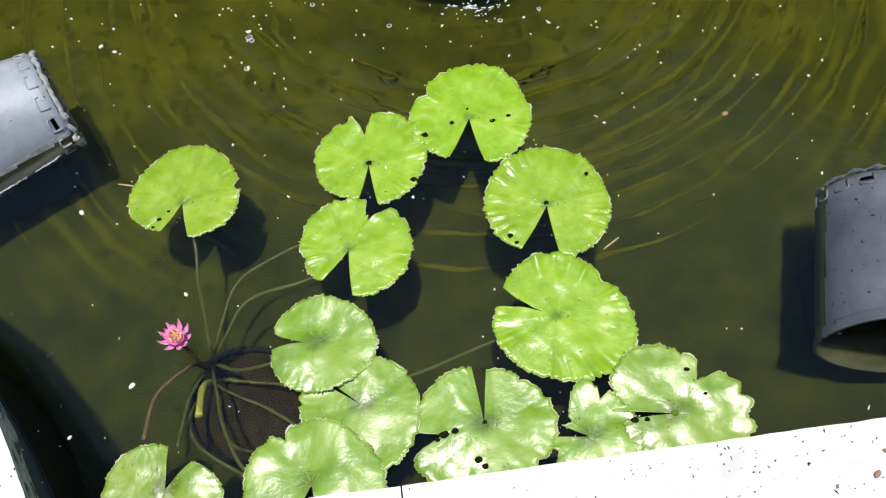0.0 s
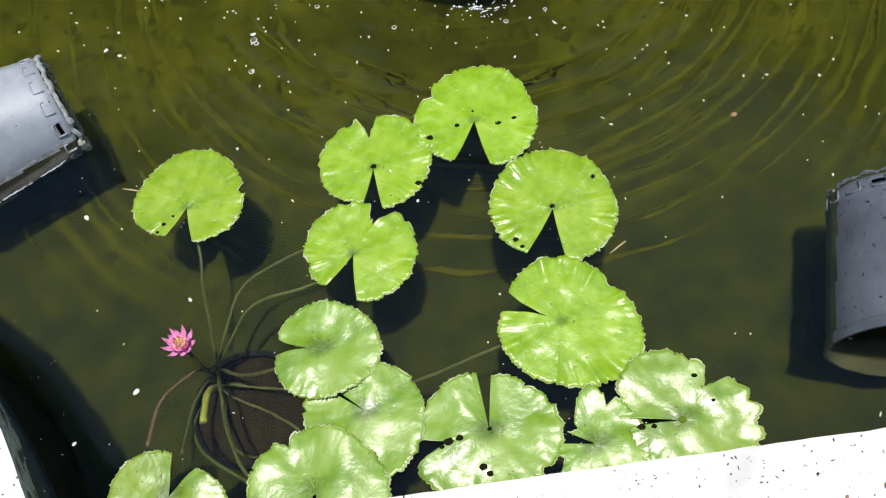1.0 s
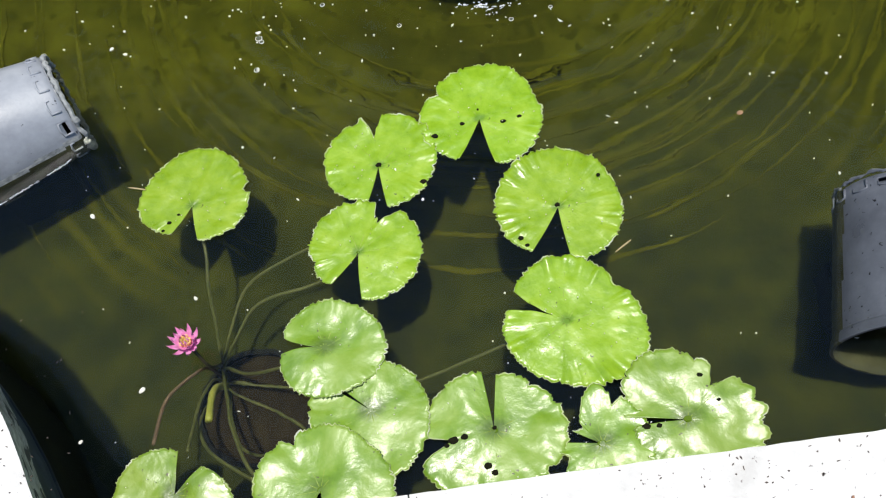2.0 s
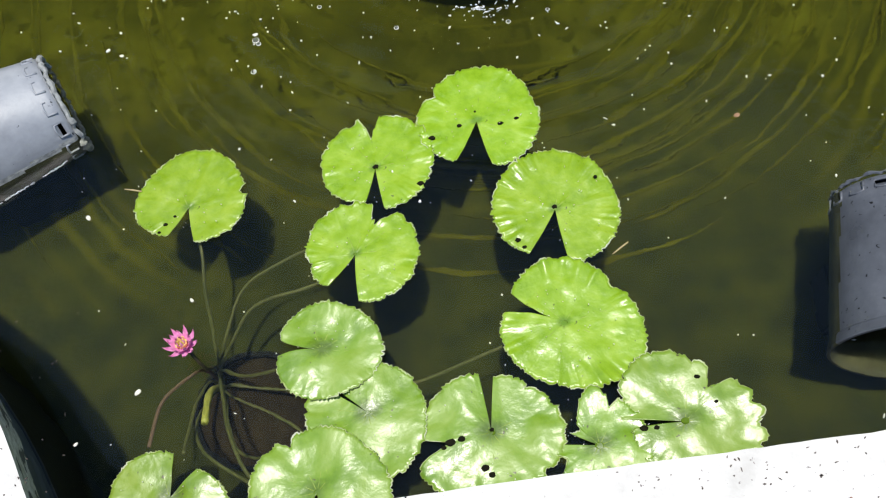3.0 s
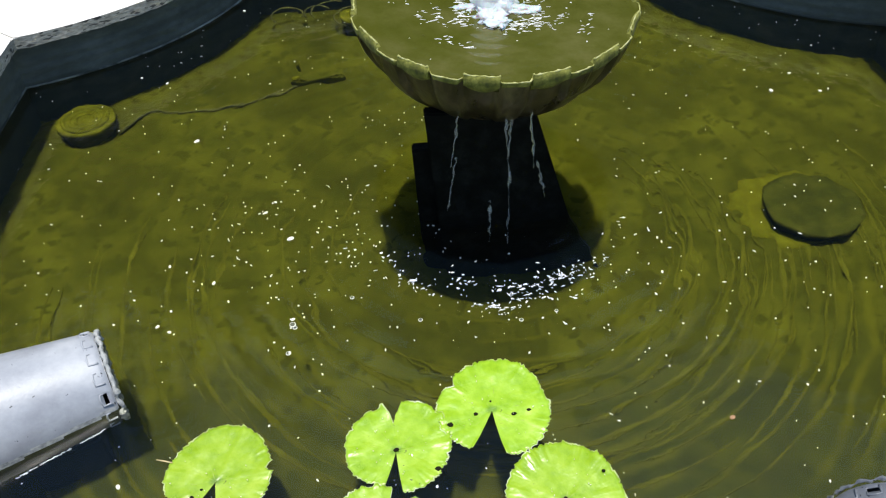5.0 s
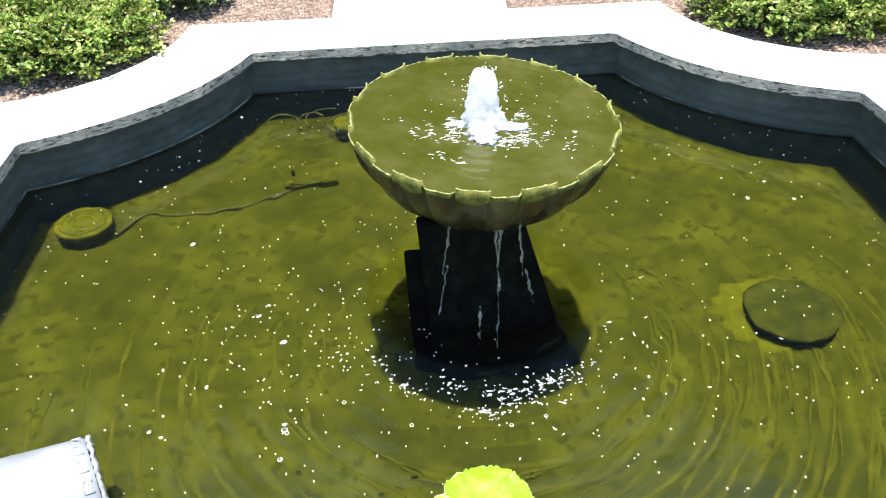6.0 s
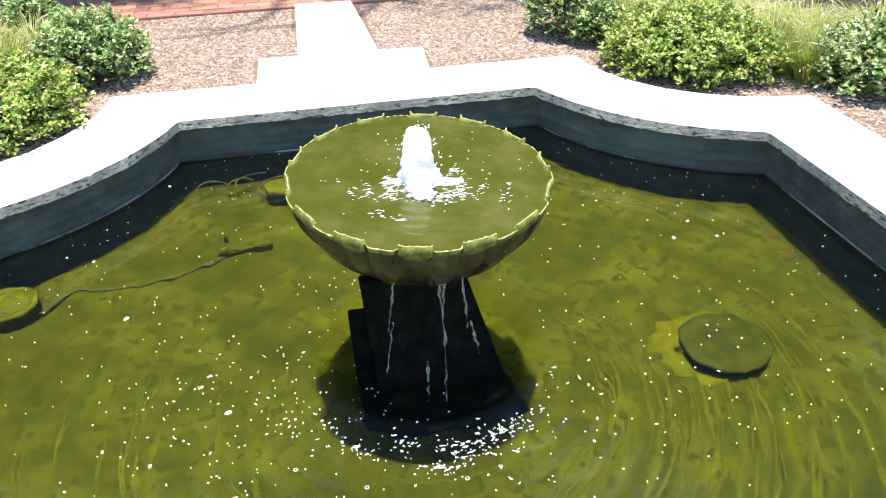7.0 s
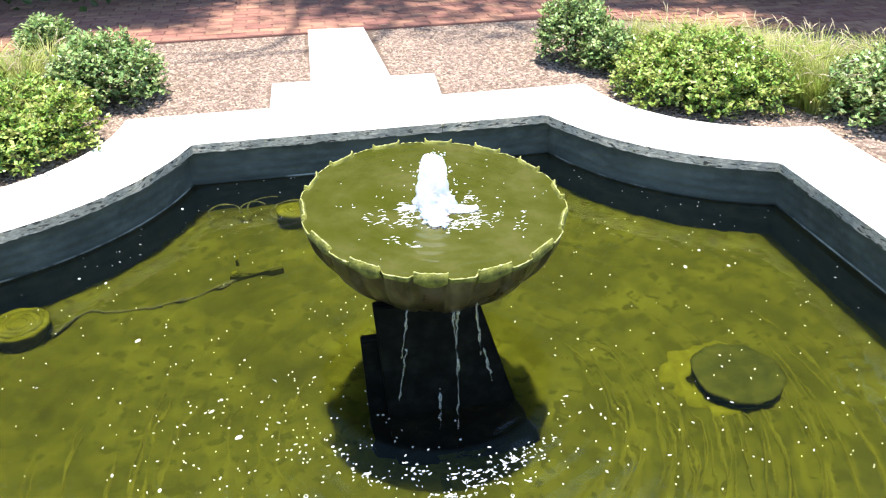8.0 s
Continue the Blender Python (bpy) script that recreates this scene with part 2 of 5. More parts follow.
FOAM = material("white foam", [(0.88, 0.90, 0.91), (0.96, 0.97, 0.97)], scale=60, rough=0.5, bump=0.3, bump_scale=120, trans=0.5)
FOAM.node_tree.nodes["Principled BSDF"].inputs["Subsurface Weight"].default_value = 0.4
FOAM.node_tree.nodes["Principled BSDF"].inputs["Subsurface Scale"].default_value = 0.04
FLECK = material("white water crest and glint", [(0.80, 0.82, 0.83), (0.93, 0.94, 0.94)], scale=60, rough=0.25, bump=0.4, bump_scale=90)
DROP = water_material("falling water", (1, 1, 1), (0.8, 0.82, 0.8), 0.14, 0.01, (0, 0), 5, 0.0)
WATER = water_material("pond water", (0.92, 0.96, 0.85), (0.026, 0.056, 0.088), 0.034, 0.0024, (0.0, 2.08), 3.6, 0.0023)
BOWL_WATER = material("bowl water", [(0.050, 0.056, 0.008), (0.068, 0.072, 0.014), (0.092, 0.092, 0.026)], scale=7, rough=0.07, spec=0.45, bump=0.35, bump_scale=24, distance=0.005, detail=8,
                      big=((0.050, 0.057, 0.005), 5, 0.7))


def ring_bump(m, centre, scale, depth):
    """Adds rings that spread from a centre to a material's relief."""
    n, link = m.node_tree.nodes, m.node_tree.links.new
    b = n["Principled BSDF"]
    co, mp, wave, bp = n.new("ShaderNodeTexCoord"), n.new("ShaderNodeMapping"), n.new("ShaderNodeTexWave"), n.new("ShaderNodeBump")
    mp.inputs["Location"].default_value = (-centre[0], -centre[1], 0)
    mp.inputs["Scale"].default_value = (1, 1, 0)
    link(co.outputs["Object"], mp.inputs["Vector"])
    wave.wave_type, wave.rings_direction = "RINGS", "Z"
    wave.inputs["Scale"].default_value, wave.inputs["Distortion"].default_value = scale, 3.0
    wave.inputs["Detail"].default_value, wave.inputs["Detail Scale"].default_value = 3, 1.5
    link(mp.outputs[0], wave.inputs["Vector"])
    bp.inputs["Strength"].default_value, bp.inputs["Distance"].default_value = 0.6, depth
    link(wave.outputs["Fac"], bp.inputs["Height"])
    link(b.inputs["Normal"].links[0].from_socket, bp.inputs["Normal"])
    link(bp.outputs[0], b.inputs["Normal"])


ring_bump(BOWL_WATER, (-0.012, 2.07), 7.0, 0.0018)


def course_bump(m, scale, depth):
    """Faint level courses under a coat of paint."""
    n, link = m.node_tree.nodes, m.node_tree.links.new
    b = n["Principled BSDF"]
    co, wave, bp = n.new("ShaderNodeTexCoord"), n.new("ShaderNodeTexWave"), n.new("ShaderNodeBump")
    wave.wave_type, wave.bands_direction = "BANDS", "Z"
    wave.inputs["Scale"].default_value, wave.inputs["Distortion"].default_value = scale, 1.2
    link(co.outputs["Object"], wave.inputs["Vector"])
    bp.inputs["Strength"].default_value, bp.inputs["Distance"].default_value = 0.7, depth
    link(wave.outputs["Fac"], bp.inputs["Height"])
    link(b.inputs["Normal"].links[0].from_socket, bp.inputs["Normal"])
    link(bp.outputs[0], b.inputs["Normal"])


course_bump(WALL, 6.5, 0.003)
MARGIN = material("pale leaf margin", [(0.24, 0.34, 0.06), (0.44, 0.52, 0.22), (0.66, 0.68, 0.56)], scale=22, rough=0.5, bump=0.2)
HUB = material("leaf middle", [(0.07, 0.14, 0.005), (0.13, 0.22, 0.008)], scale=40, rough=0.7, spec=0.2, bump=0.2)
POT_PALE = material("sun-bleached black plastic", [(0.25, 0.262, 0.29), (0.33, 0.35, 0.385), (0.42, 0.44, 0.47)], scale=6, rough=0.42, bump=0.15, bump_scale=110,
                    spots=((0.03, 0.03, 0.034), 60, 0.70))
VEIN = material("leaf vein", [(0.24, 0.36, 0.05), (0.34, 0.44, 0.09)], scale=30, rough=0.45, bump=0.0)
BUD = material("young rolled leaf", [(0.22, 0.24, 0.03), (0.30, 0.31, 0.06)], scale=40, rough=0.6)
STEM_DARK = material("dark stalk", [(0.02, 0.02, 0.01), (0.05, 0.04, 0.02)], scale=40, rough=0.6)
HOLE = material("dark rot", [(0.008, 0.009, 0.005), (0.018, 0.017, 0.009)], scale=60, rough=0.95, spec=0.05)
STRAND = material("string algae and caustic lines", [(0.036, 0.038, 0.0028), (0.049, 0.051, 0.0036), (0.066, 0.067, 0.005)], scale=9, rough=0.95, bump=0.2, spec=0.0)
DEBRIS = material("dry seed husk", [(0.05, 0.04, 0.035), (0.13, 0.10, 0.085)], scale=80, rough=0.9)
DRY_LEAF = material("dry leaf scrap", [(0.30, 0.15, 0.09), (0.46, 0.27, 0.18)], scale=60, rough=0.85)
STRAW_PALE = material("dry grass ear", [(0.50, 0.40, 0.24), (0.68, 0.56, 0.38)], scale=40, rough=0.8, bump=0.2)
STRAW = material("dry straw", [(0.45, 0.33, 0.16), (0.62, 0.50, 0.30)], scale=80, rough=0.8)
CRUST = material("pale lime crust", [(0.16, 0.17, 0.17), (0.36, 0.37, 0.36), (0.55, 0.55, 0.52)], scale=40, rough=0.9, bump=0.5)
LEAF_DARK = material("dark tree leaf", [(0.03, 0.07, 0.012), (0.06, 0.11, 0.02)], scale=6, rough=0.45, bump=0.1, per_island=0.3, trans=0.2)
SILT = material("brown pond mud", [(0.014, 0.011, 0.005), (0.026, 0.020, 0.009)], scale=25, rough=0.9, bump=0.5, spec=0.0)
HOSE = material("algae covered hose", [(0.034, 0.036, 0.010), (0.060, 0.060, 0.016)], scale=20, rough=0.8, spec=0.05)
YELLOW_ALGAE = material("yellow algae", [(0.044, 0.046, 0.002), (0.064, 0.066, 0.003), (0.086, 0.086, 0.0045)], scale=18, rough=0.95, bump=0.5, spec=0.0)
SLIME = material("slime on plastic", [(0.034, 0.036, 0.018), (0.060, 0.062, 0.030), (0.085, 0.086, 0.045)], scale=14, rough=0.8, bump=0.4, spec=0.05)
SUNK = material("sunken mossy stone", [(0.017, 0.020, 0.003), (0.028, 0.031, 0.004), (0.043, 0.046, 0.006)], scale=12, rough=0.9, bump=0.5, spec=0.0)


# ---- building helpers ----
def part(name, bm, mat, parent=None, label="", smooth=False):
    """Links a bmesh as one mesh object, under parent where there is one."""
    me = bpy.data.meshes.new(name)
    bm.normal_update()
    bm.to_mesh(me)
    bm.free()
    for mt in mat if isinstance(mat, (list, tuple)) else [mat]:
        me.materials.append(mt)
    if smooth:
        me.polygons.foreach_set("use_smooth", [True] * len(me.polygons))
    ob = new(name, me)
    if parent:
        ob.parent = parent
    if label:
        tagged(ob, label)
    return ob


def thing(name, where, label, category, group="", kind="", turn=0.0):
    ob = new(name)
    ob.empty_display_size = 0.1
    ob.matrix_basis = pose(*where, 0, 0, turn)
    return tagged(ob, label, category, group, kind)


def loft(bm, rings, close=True, cap_start=True, cap_end=True):
    """Faces between rings of points, each a list of the same length."""
    vs = [[bm.verts.new(p) for p in r] for r in rings]
    n = len(vs[0])
    for a, b in zip(vs, vs[1:]):
        for i in range(n if close else n - 1):
            j = (i + 1) % n
            bm.faces.new((a[i], a[j], b[j], b[i]))
    if cap_start:
        bm.faces.new(vs[0][::-1])
    if cap_end:
        bm.faces.new(vs[-1])
    return vs


def tube(bm, pts, radii, sides=8):
    """A round tube along pts; radii: one number or one for each point."""
    pts = [Vector(p) for p in pts]
    if not isinstance(radii, (list, tuple)):
        radii = [radii] * len(pts)
    rings, side = [], None
    for i, p in enumerate(pts):
        d = (pts[min(i + 1, len(pts) - 1)] - pts[max(i - 1, 0)]).normalized()
        if side is None:
            side = d.orthogonal().normalized()
        side = (side - d * side.dot(d)).normalized()
        up = d.cross(side)
        rings.append([p + (side * math.cos(a) + up * math.sin(a)) * radii[i] for a in (2 * math.pi * k / sides for k in range(sides))])
    loft(bm, rings)


def smooth_path(pts, steps=6):
    """Points along a Catmull-Rom curve through pts."""
    p = [Vector(q) for q in pts]
    p = [2 * p[0] - p[1]] + p + [2 * p[-1] - p[-2]]
    out = []
    for i in range(1, len(p) - 2):
        for s in range(steps):
            t = s / steps
            a, b, c, d = p[i - 1:i + 3]
            out.append(0.5 * (2 * b + (c - a) * t + (2 * a - 5 * b + 4 * c - d) * t * t + (3 * b - a - 3 * c + d) * t ** 3))
    return out + [p[-2]]


def box(bm, x0, x1, y0, y1, z0, z1, bevel=0.0):
    r = bmesh.ops.create_cube(bm, size=1, matrix=Matrix.LocRotScale(((x0 + x1) / 2, (y0 + y1) / 2, (z0 + z1) / 2), None, (x1 - x0, y1 - y0, z1 - z0)))
    if bevel:
        bmesh.ops.bevel(bm, geom=list({e for v in r["verts"] for e in v.link_edges}), offset=bevel, segments=2, affect="EDGES")


def prism(bm, outline, z0, z1, bevel=0.0):
    """An upright prism over a plan outline, anticlockwise."""
    lo = [bm.verts.new((x, y, z0)) for x, y in outline]
    hi = [bm.verts.new((x, y, z1)) for x, y in outline]
    n = len(lo)
    bm.faces.new(lo[::-1])
    top = bm.faces.new(hi)
    for i in range(n):
        bm.faces.new((lo[i], lo[(i + 1) % n], hi[(i + 1) % n], hi[i]))
    if bevel:
        bmesh.ops.bevel(bm, geom=list(top.edges), offset=bevel, segments=2, affect="EDGES")


# ---- plan of the pond: a square with scooped corners round the centre CX, CY ----
CX, CY = 0.0, 2.0825
HALF, STRAIGHT, WIDE = 1.930, 1.000, 0.496   # inner half size, half length of a straight side, width of the coping
TOP, THICK, FLOOR_Z, OVER = 0.263, 0.052, -0.38, 0.055  # coping top over the water, its thickness, pond floor, overhang
GROUND = TOP - 0.03
DEEP = 0.9806                                     # the plan is a little shorter along y
CORNER = HALF + WIDE                             # the arcs' centres lie on the outer corners
ARC = math.hypot(CORNER - STRAIGHT, WIDE)


def arc(offset, n=14):
    """The scooped corner of the quadrant +x +y at that distance outside the coping's inner edge, from the +y side to the +x side."""
    r = ARC - offset
    side = HALF + offset
    a = math.asin(min(1, (CORNER - side) / r))
    a0, a1 = math.pi + a, 1.5 * math.pi - a
    return [(CORNER + r * math.cos(a0 + (a1 - a0) * i / n), CORNER + r * math.sin(a0 + (a1 - a0) * i / n)) for i in range(n + 1)]


def outline(offset, n=14):
    """The whole plan outline at that offset, clockwise from the far side's right end."""
    pts = []
    for k in range(4):
        c, s = [(1, 0), (0, -1), (-1, 0), (0, 1)][k]
        pts += [(CX + c * x - s * y, CY + DEEP * (s * x + c * y)) for x, y in arc(offset, n)]
    return pts


def ring_wall(name, off0, off1, z0, z1, mat, label, n=14):
    a, b = outline(off0, n), outline(off1, n)
    bm = bmesh.new()
    rings = [[(*p, z1) for p in a], [(*p, z0) for p in a], [(*p, z0) for p in b], [(*p, z1) for p in b], [(*p, z1) for p in a]]
    loft(bm, rings, cap_start=False, cap_end=False)
    bmesh.ops.remove_doubles(bm, verts=bm.verts, dist=1e-6)
    bmesh.ops.recalc_face_normals(bm, faces=bm.faces)
    return tagged(part(name, bm, mat), label, "wall", kind="structure")


# ---- setting ----
ring_wall("wall_pond", OVER, OVER + 0.25, 0.0, TOP - THICK - 0.018, WALL, "dark blue-grey painted inner wall of the pond")
# added recess, whose shade draws a dark line below the coping
ring_wall("trim_joint", OVER + 0.035, OVER + 0.25, TOP - THICK - 0.018, TOP - THICK, WALL, "recess added under the coping to make its dark shadow line")
ring_wall("wall_submerged", OVER, OVER + 0.25, FLOOR_Z, 0.0, WALL_WET, "dark slimy pond wall below the waterline")
ring_wall("trim_waterline", OVER - 0.004, OVER + 0.002, 0.001, 0.008, GLINT_LINE, "pale broken line painted as glints along the waterline of the pond wall")
bm = bmesh.new()
prism(bm, outline(OVER + 0.1)[::-1], FLOOR_Z - 0.1, FLOOR_Z)
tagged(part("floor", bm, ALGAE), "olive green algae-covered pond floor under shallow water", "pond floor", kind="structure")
bm = bmesh.new()
bm.faces.new([bm.verts.new((x, y, 0)) for x, y in outline(OVER + 0.01)[::-1]])
pond_water = tagged(part("water", bm, WATER), "clear greenish pond water with spreading ripples", "water", kind="structure")
pond_water.visible_shadow = False

# ground: one sheet with the pond cut out, out to the horizon
bm = bmesh.new()
inner = outline(OVER + 0.2)
verts = [bm.verts.new((*p, GROUND - 0.02)) for p in inner]
mid = [bm.verts.new((CX + 12 * math.sin(a), CY + 12 * math.cos(a), GROUND - 0.02)) for a in (math.pi / 4 * 0.35 + 2 * math.pi * i / len(inner) for i in range(len(inner)))]
far = [bm.verts.new((CX + (v.co.x - CX) * 100, CY + (v.co.y - CY) * 100, GROUND - 0.02)) for v in mid]
for a, b in ((verts, mid), (mid, far)):
    for i in range(len(a)):
        j = (i + 1) % len(a)
        bm.faces.new((a[i], b[i], b[j], a[j]))
bmesh.ops.recalc_face_normals(bm, faces=bm.faces)
tagged(part("ground", bm, GRAVEL), "pinkish bark and gravel bed round the pond", "ground", kind="structure")

# brick walk beyond the gravel
bm = bmesh.new()
prism(bm, [(-9, 6.28), (1.9, 6.28), (3.0, 5.72), (4.4, 4.85), (9, 2.2), (9, 9.6), (-9, 9.6)], GROUND - 0.12, GROUND - 0.006)
walkway = tagged(part("road", bm, JOINT), "red brick garden walk in dappled shade", "path", kind="structure")
bm = bmesh.new()
rnd = random.Random(5)
near_bricks = []
for row in range(-14, 30):
    y = 6.285 + row * 0.105
    for i in range(78):
        x = -8.4 + i * 0.215 + (row % 2) * 0.107
        dz = rnd.uniform(-0.002, 0.002)
        if row < 0 and y < (6.28 - 0.51 * (x - 2.0) if x < 3.0 else 5.80 - 0.62 * (x - 3.0)):
            continue
        if row < 14 and -2.2 < x < 2.1:
            near_bricks.append((x, y + 0.05, GROUND + dz))
            continue
        v = [bm.verts.new((x + dx * 0.101, y + 0.05 + dy * 0.046, GROUND + z_ + dz)) for z_ in (-0.02, 0.0) for dx, dy in ((-1, -1), (1, -1), (1, 1), (-1, 1))]
        bm.faces.new(v[4:])
        for k in range(4):
            bm.faces.new((v[k], v[(k + 1) % 4], v[4 + (k + 1) % 4], v[4 + k]))
tagged(part("paving_bricks", bm, BRICK, walkway), kind="stuff")

# coping stones
def closer(pts, step=0.03):
    """The same line with a point every few centimetres."""
    out = []
    for (xa, ya), (xb, yb) in zip(pts, pts[1:]):
        n = max(1, round(math.hypot(xb - xa, yb - ya) / step))
        out += [(xa + (xb - xa) * k / n, ya + (yb - ya) * k / n) for k in range(n)]
    return out + [pts[-1]]


def coping(outl_in, outl_out, name="coping_stone"):
    """A stone between its inner and outer edge, with a rough, chipped face towards the water."""
    edge_in = closer(outl_in)
    bm = bmesh.new()
    pts = edge_in + outl_out[::-1]
    prism(bm, pts if sum(a[0] * b[1] - b[0] * a[1] for a, b in zip(pts, pts[1:] + pts[:1])) > 0 else pts[::-1], TOP - THICK, TOP, 0.005)
    bm.normal_update()
    # greyer mottled stone on all faces but the top
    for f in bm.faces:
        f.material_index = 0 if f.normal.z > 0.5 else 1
    ends = (Vector((*edge_in[0], 0)), Vector((*edge_in[-1], 0)))
    for v in bm.verts:
        flat = Vector((v.co.x, v.co.y, 0))
        if min((flat - Vector((*p, 0))).length for p in edge_in) > 0.008 or min((flat - e).length for e in ends) < 0.012:
            continue
        low = 1.0 if v.co.z < TOP - 0.02 else 0.3
        q = Vector((v.co.x * 11, v.co.y * 11, 1))
        away = Vector((CX - v.co.x, CY - v.co.y, 0)).normalized()
        v.co += away * low * (0.007 * noise.noise(q) + 0.005 * noise.noise(q * 3.1))
        if low == 1.0:
            v.co.z += 0.008 * noise.noise(q * 2 + Vector((0, 0, 5)))
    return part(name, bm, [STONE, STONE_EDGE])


def plan_point(turn, p):
    q = turn @ Vector((*p, 0))
    return q.x, CY + DEEP * (q.y - CY)


edge = thing("coping", (0, 0, 0), "pale cast-stone coping round the pond", "coping", kind="structure")
GAP = 0.003
for k in range(4):
    turn = pose(CX, CY, 0, 0, 0, -90 * k)
    a_in, a_out = arc(0, 16), arc(WIDE, 16)
    pieces = [(a_in[:9], a_out[:9]), (a_in[8:], a_out[8:])]
    x0 = -STRAIGHT
    ox = a_out[0][0]
    pieces += [([(-STRAIGHT, HALF), (0.38, HALF)], [(-ox, CORNER), (0.38, CORNER)]), ([(0.38 + GAP, HALF), (STRAIGHT, HALF)], [(0.38 + GAP, CORNER), (ox, CORNER)])]
    for i, o in pieces:
        ob = coping([plan_point(turn, p) for p in i], [plan_point(turn, p) for p in o])
        ob.parent = edge

# stepped slab path that leads away from the pond
PX, PZ = -0.035, TOP - 0.015
slabs = thing("path", (0, 0, 0), "white stone slab path leading from the pond", "path", kind="structure")
for corners in (((-0.585, CY + DEEP * CORNER + 0.003), (0.478, CY + DEEP * CORNER + 0.003), (0.517, 4.945), (-0.566, 4.982)), ((-0.312, 4.980), (0.220, 4.962), (0.178, 6.27), (-0.270, 6.295))):
    bm = bmesh.new()
    prism(bm, corners, GROUND - 0.06, PZ, 0.006)
    part("slab", bm, STONE, slabs)

# ---- fountain ----
fountain = thing("fountain", (CX, CY, FLOOR_Z), "mossy stone bowl fountain on a black pedestal in the pond", "fountain")
def slab(name, low, high, y0, y1, label):
    """An upright leaning slab: low and high are its left and right ends at the pond floor and at its top."""
    bm = bmesh.new()
    loft(bm, [[(low[0], y, low[2]), (low[1], y, low[2]), (high[1], y, high[3]), (high[0], y, high[2])] for y in (y0, y1)])
    bmesh.ops.recalc_face_normals(bm, faces=bm.faces)
    bmesh.ops.bevel(bm, geom=list(bm.edges), offset=0.005, segments=2, affect="EDGES")
    part(name, bm, BLACK, fountain, label)


bm = bmesh.new()
loft(bm, [[(x, y, z) for x, y in ((-w, -0.117), (w, -0.117), (w, 0.14), (-w, 0.14))] for w, z in ((0.15, 0.0), (0.11, -FLOOR_Z + 0.49))])
bmesh.ops.bevel(bm, geom=list(bm.edges), offset=0.006, segments=2, affect="EDGES")
part("column", bm, BLACK, fountain, "black wet stone column")
slab("front_slab", (-0.190, 0.357, 0.0), (-0.248, 0.101, -FLOOR_Z + 0.470, -FLOOR_Z + 0.449), -0.165, -0.120, "black leaning front slab of the pedestal")
slab("side_slab", (-0.270, -0.14, 0.0), (-0.292, -0.16, -FLOOR_Z + 0.305, -FLOOR_Z + 0.305), -0.117, -0.072, "lower black slab behind the front one")
RIM_Z, FLAPS, FLAP_TURN = 0.745, 14, radians(77.6)


def lip(a):
    """1 where the bowl's edge swells out into a spilling lip, 0 where a flap stands, and how near the crease between them is."""
    u = abs((a - FLAP_TURN) / (2 * math.pi / FLAPS) % 1.0 - 0.5) * 2
    u = 1 - u
    k = min(1, max(0, (u - 0.48) / 0.16))
    return k * k * (3 - 2 * k), math.exp(-((u - 0.52) / 0.07) ** 2)


bm = bmesh.new()
prof = [(0.10, -0.302), (0.16, -0.294), (0.225, -0.272), (0.285, -0.234), (0.333, -0.187), (0.370, -0.137), (0.396, -0.088), (0.409, -0.047), (0.4155, -0.018), (0.4190, -0.006), (0.4170, -0.0015), (0.4120, -0.003), (0.405, -0.03), (0.38, -0.06), (0.30, -0.10), (0.2, -0.12), (0.04, -0.13)]
N = 24 * FLAPS
rings = []
for j, (r, z) in enumerate(prof):
    ring = []
    for i in range(N):
        a = 2 * math.pi * i / N
        k = min(1, max(0, (r - 0.15) / 0.24)) * (0.5 if j > 11 else 1)
        out, crease = lip(a)
        rough_ = 0.004 * noise.noise((math.cos(a) * 9, math.sin(a) * 9, z * 30)) + 0.006 * noise.noise((math.cos(a) * 3, math.sin(a) * 3, z * 9))
        rr = r + (rough_ + 0.015 * out - 0.007 * crease * (j < 9)) * k
        ring.append((rr * math.cos(a), rr * math.sin(a), z + rough_ * 0.4 * (j < 6) - 0.0025 * out * (7 < j < 12)))
    rings.append(ring)
loft(bm, rings)
for i, f in enumerate(bm.faces):
    f.material_index = 1 if 8 <= i // N <= 11 else 0
LEAN = Matrix.Rotation(0.069, 4, "X") @ Matrix.Rotation(0.027, 4, "Y")     # the bowl has settled a little out of level
basin = part("bowl", bm, [BOWL, MOSS], fountain, "scalloped stone bowl with a mossy yellow-green rim", smooth=True)
basin.matrix_basis = Matrix.Translation((-0.012, 0.0065, RIM_Z - FLOOR_Z)) @ LEAN
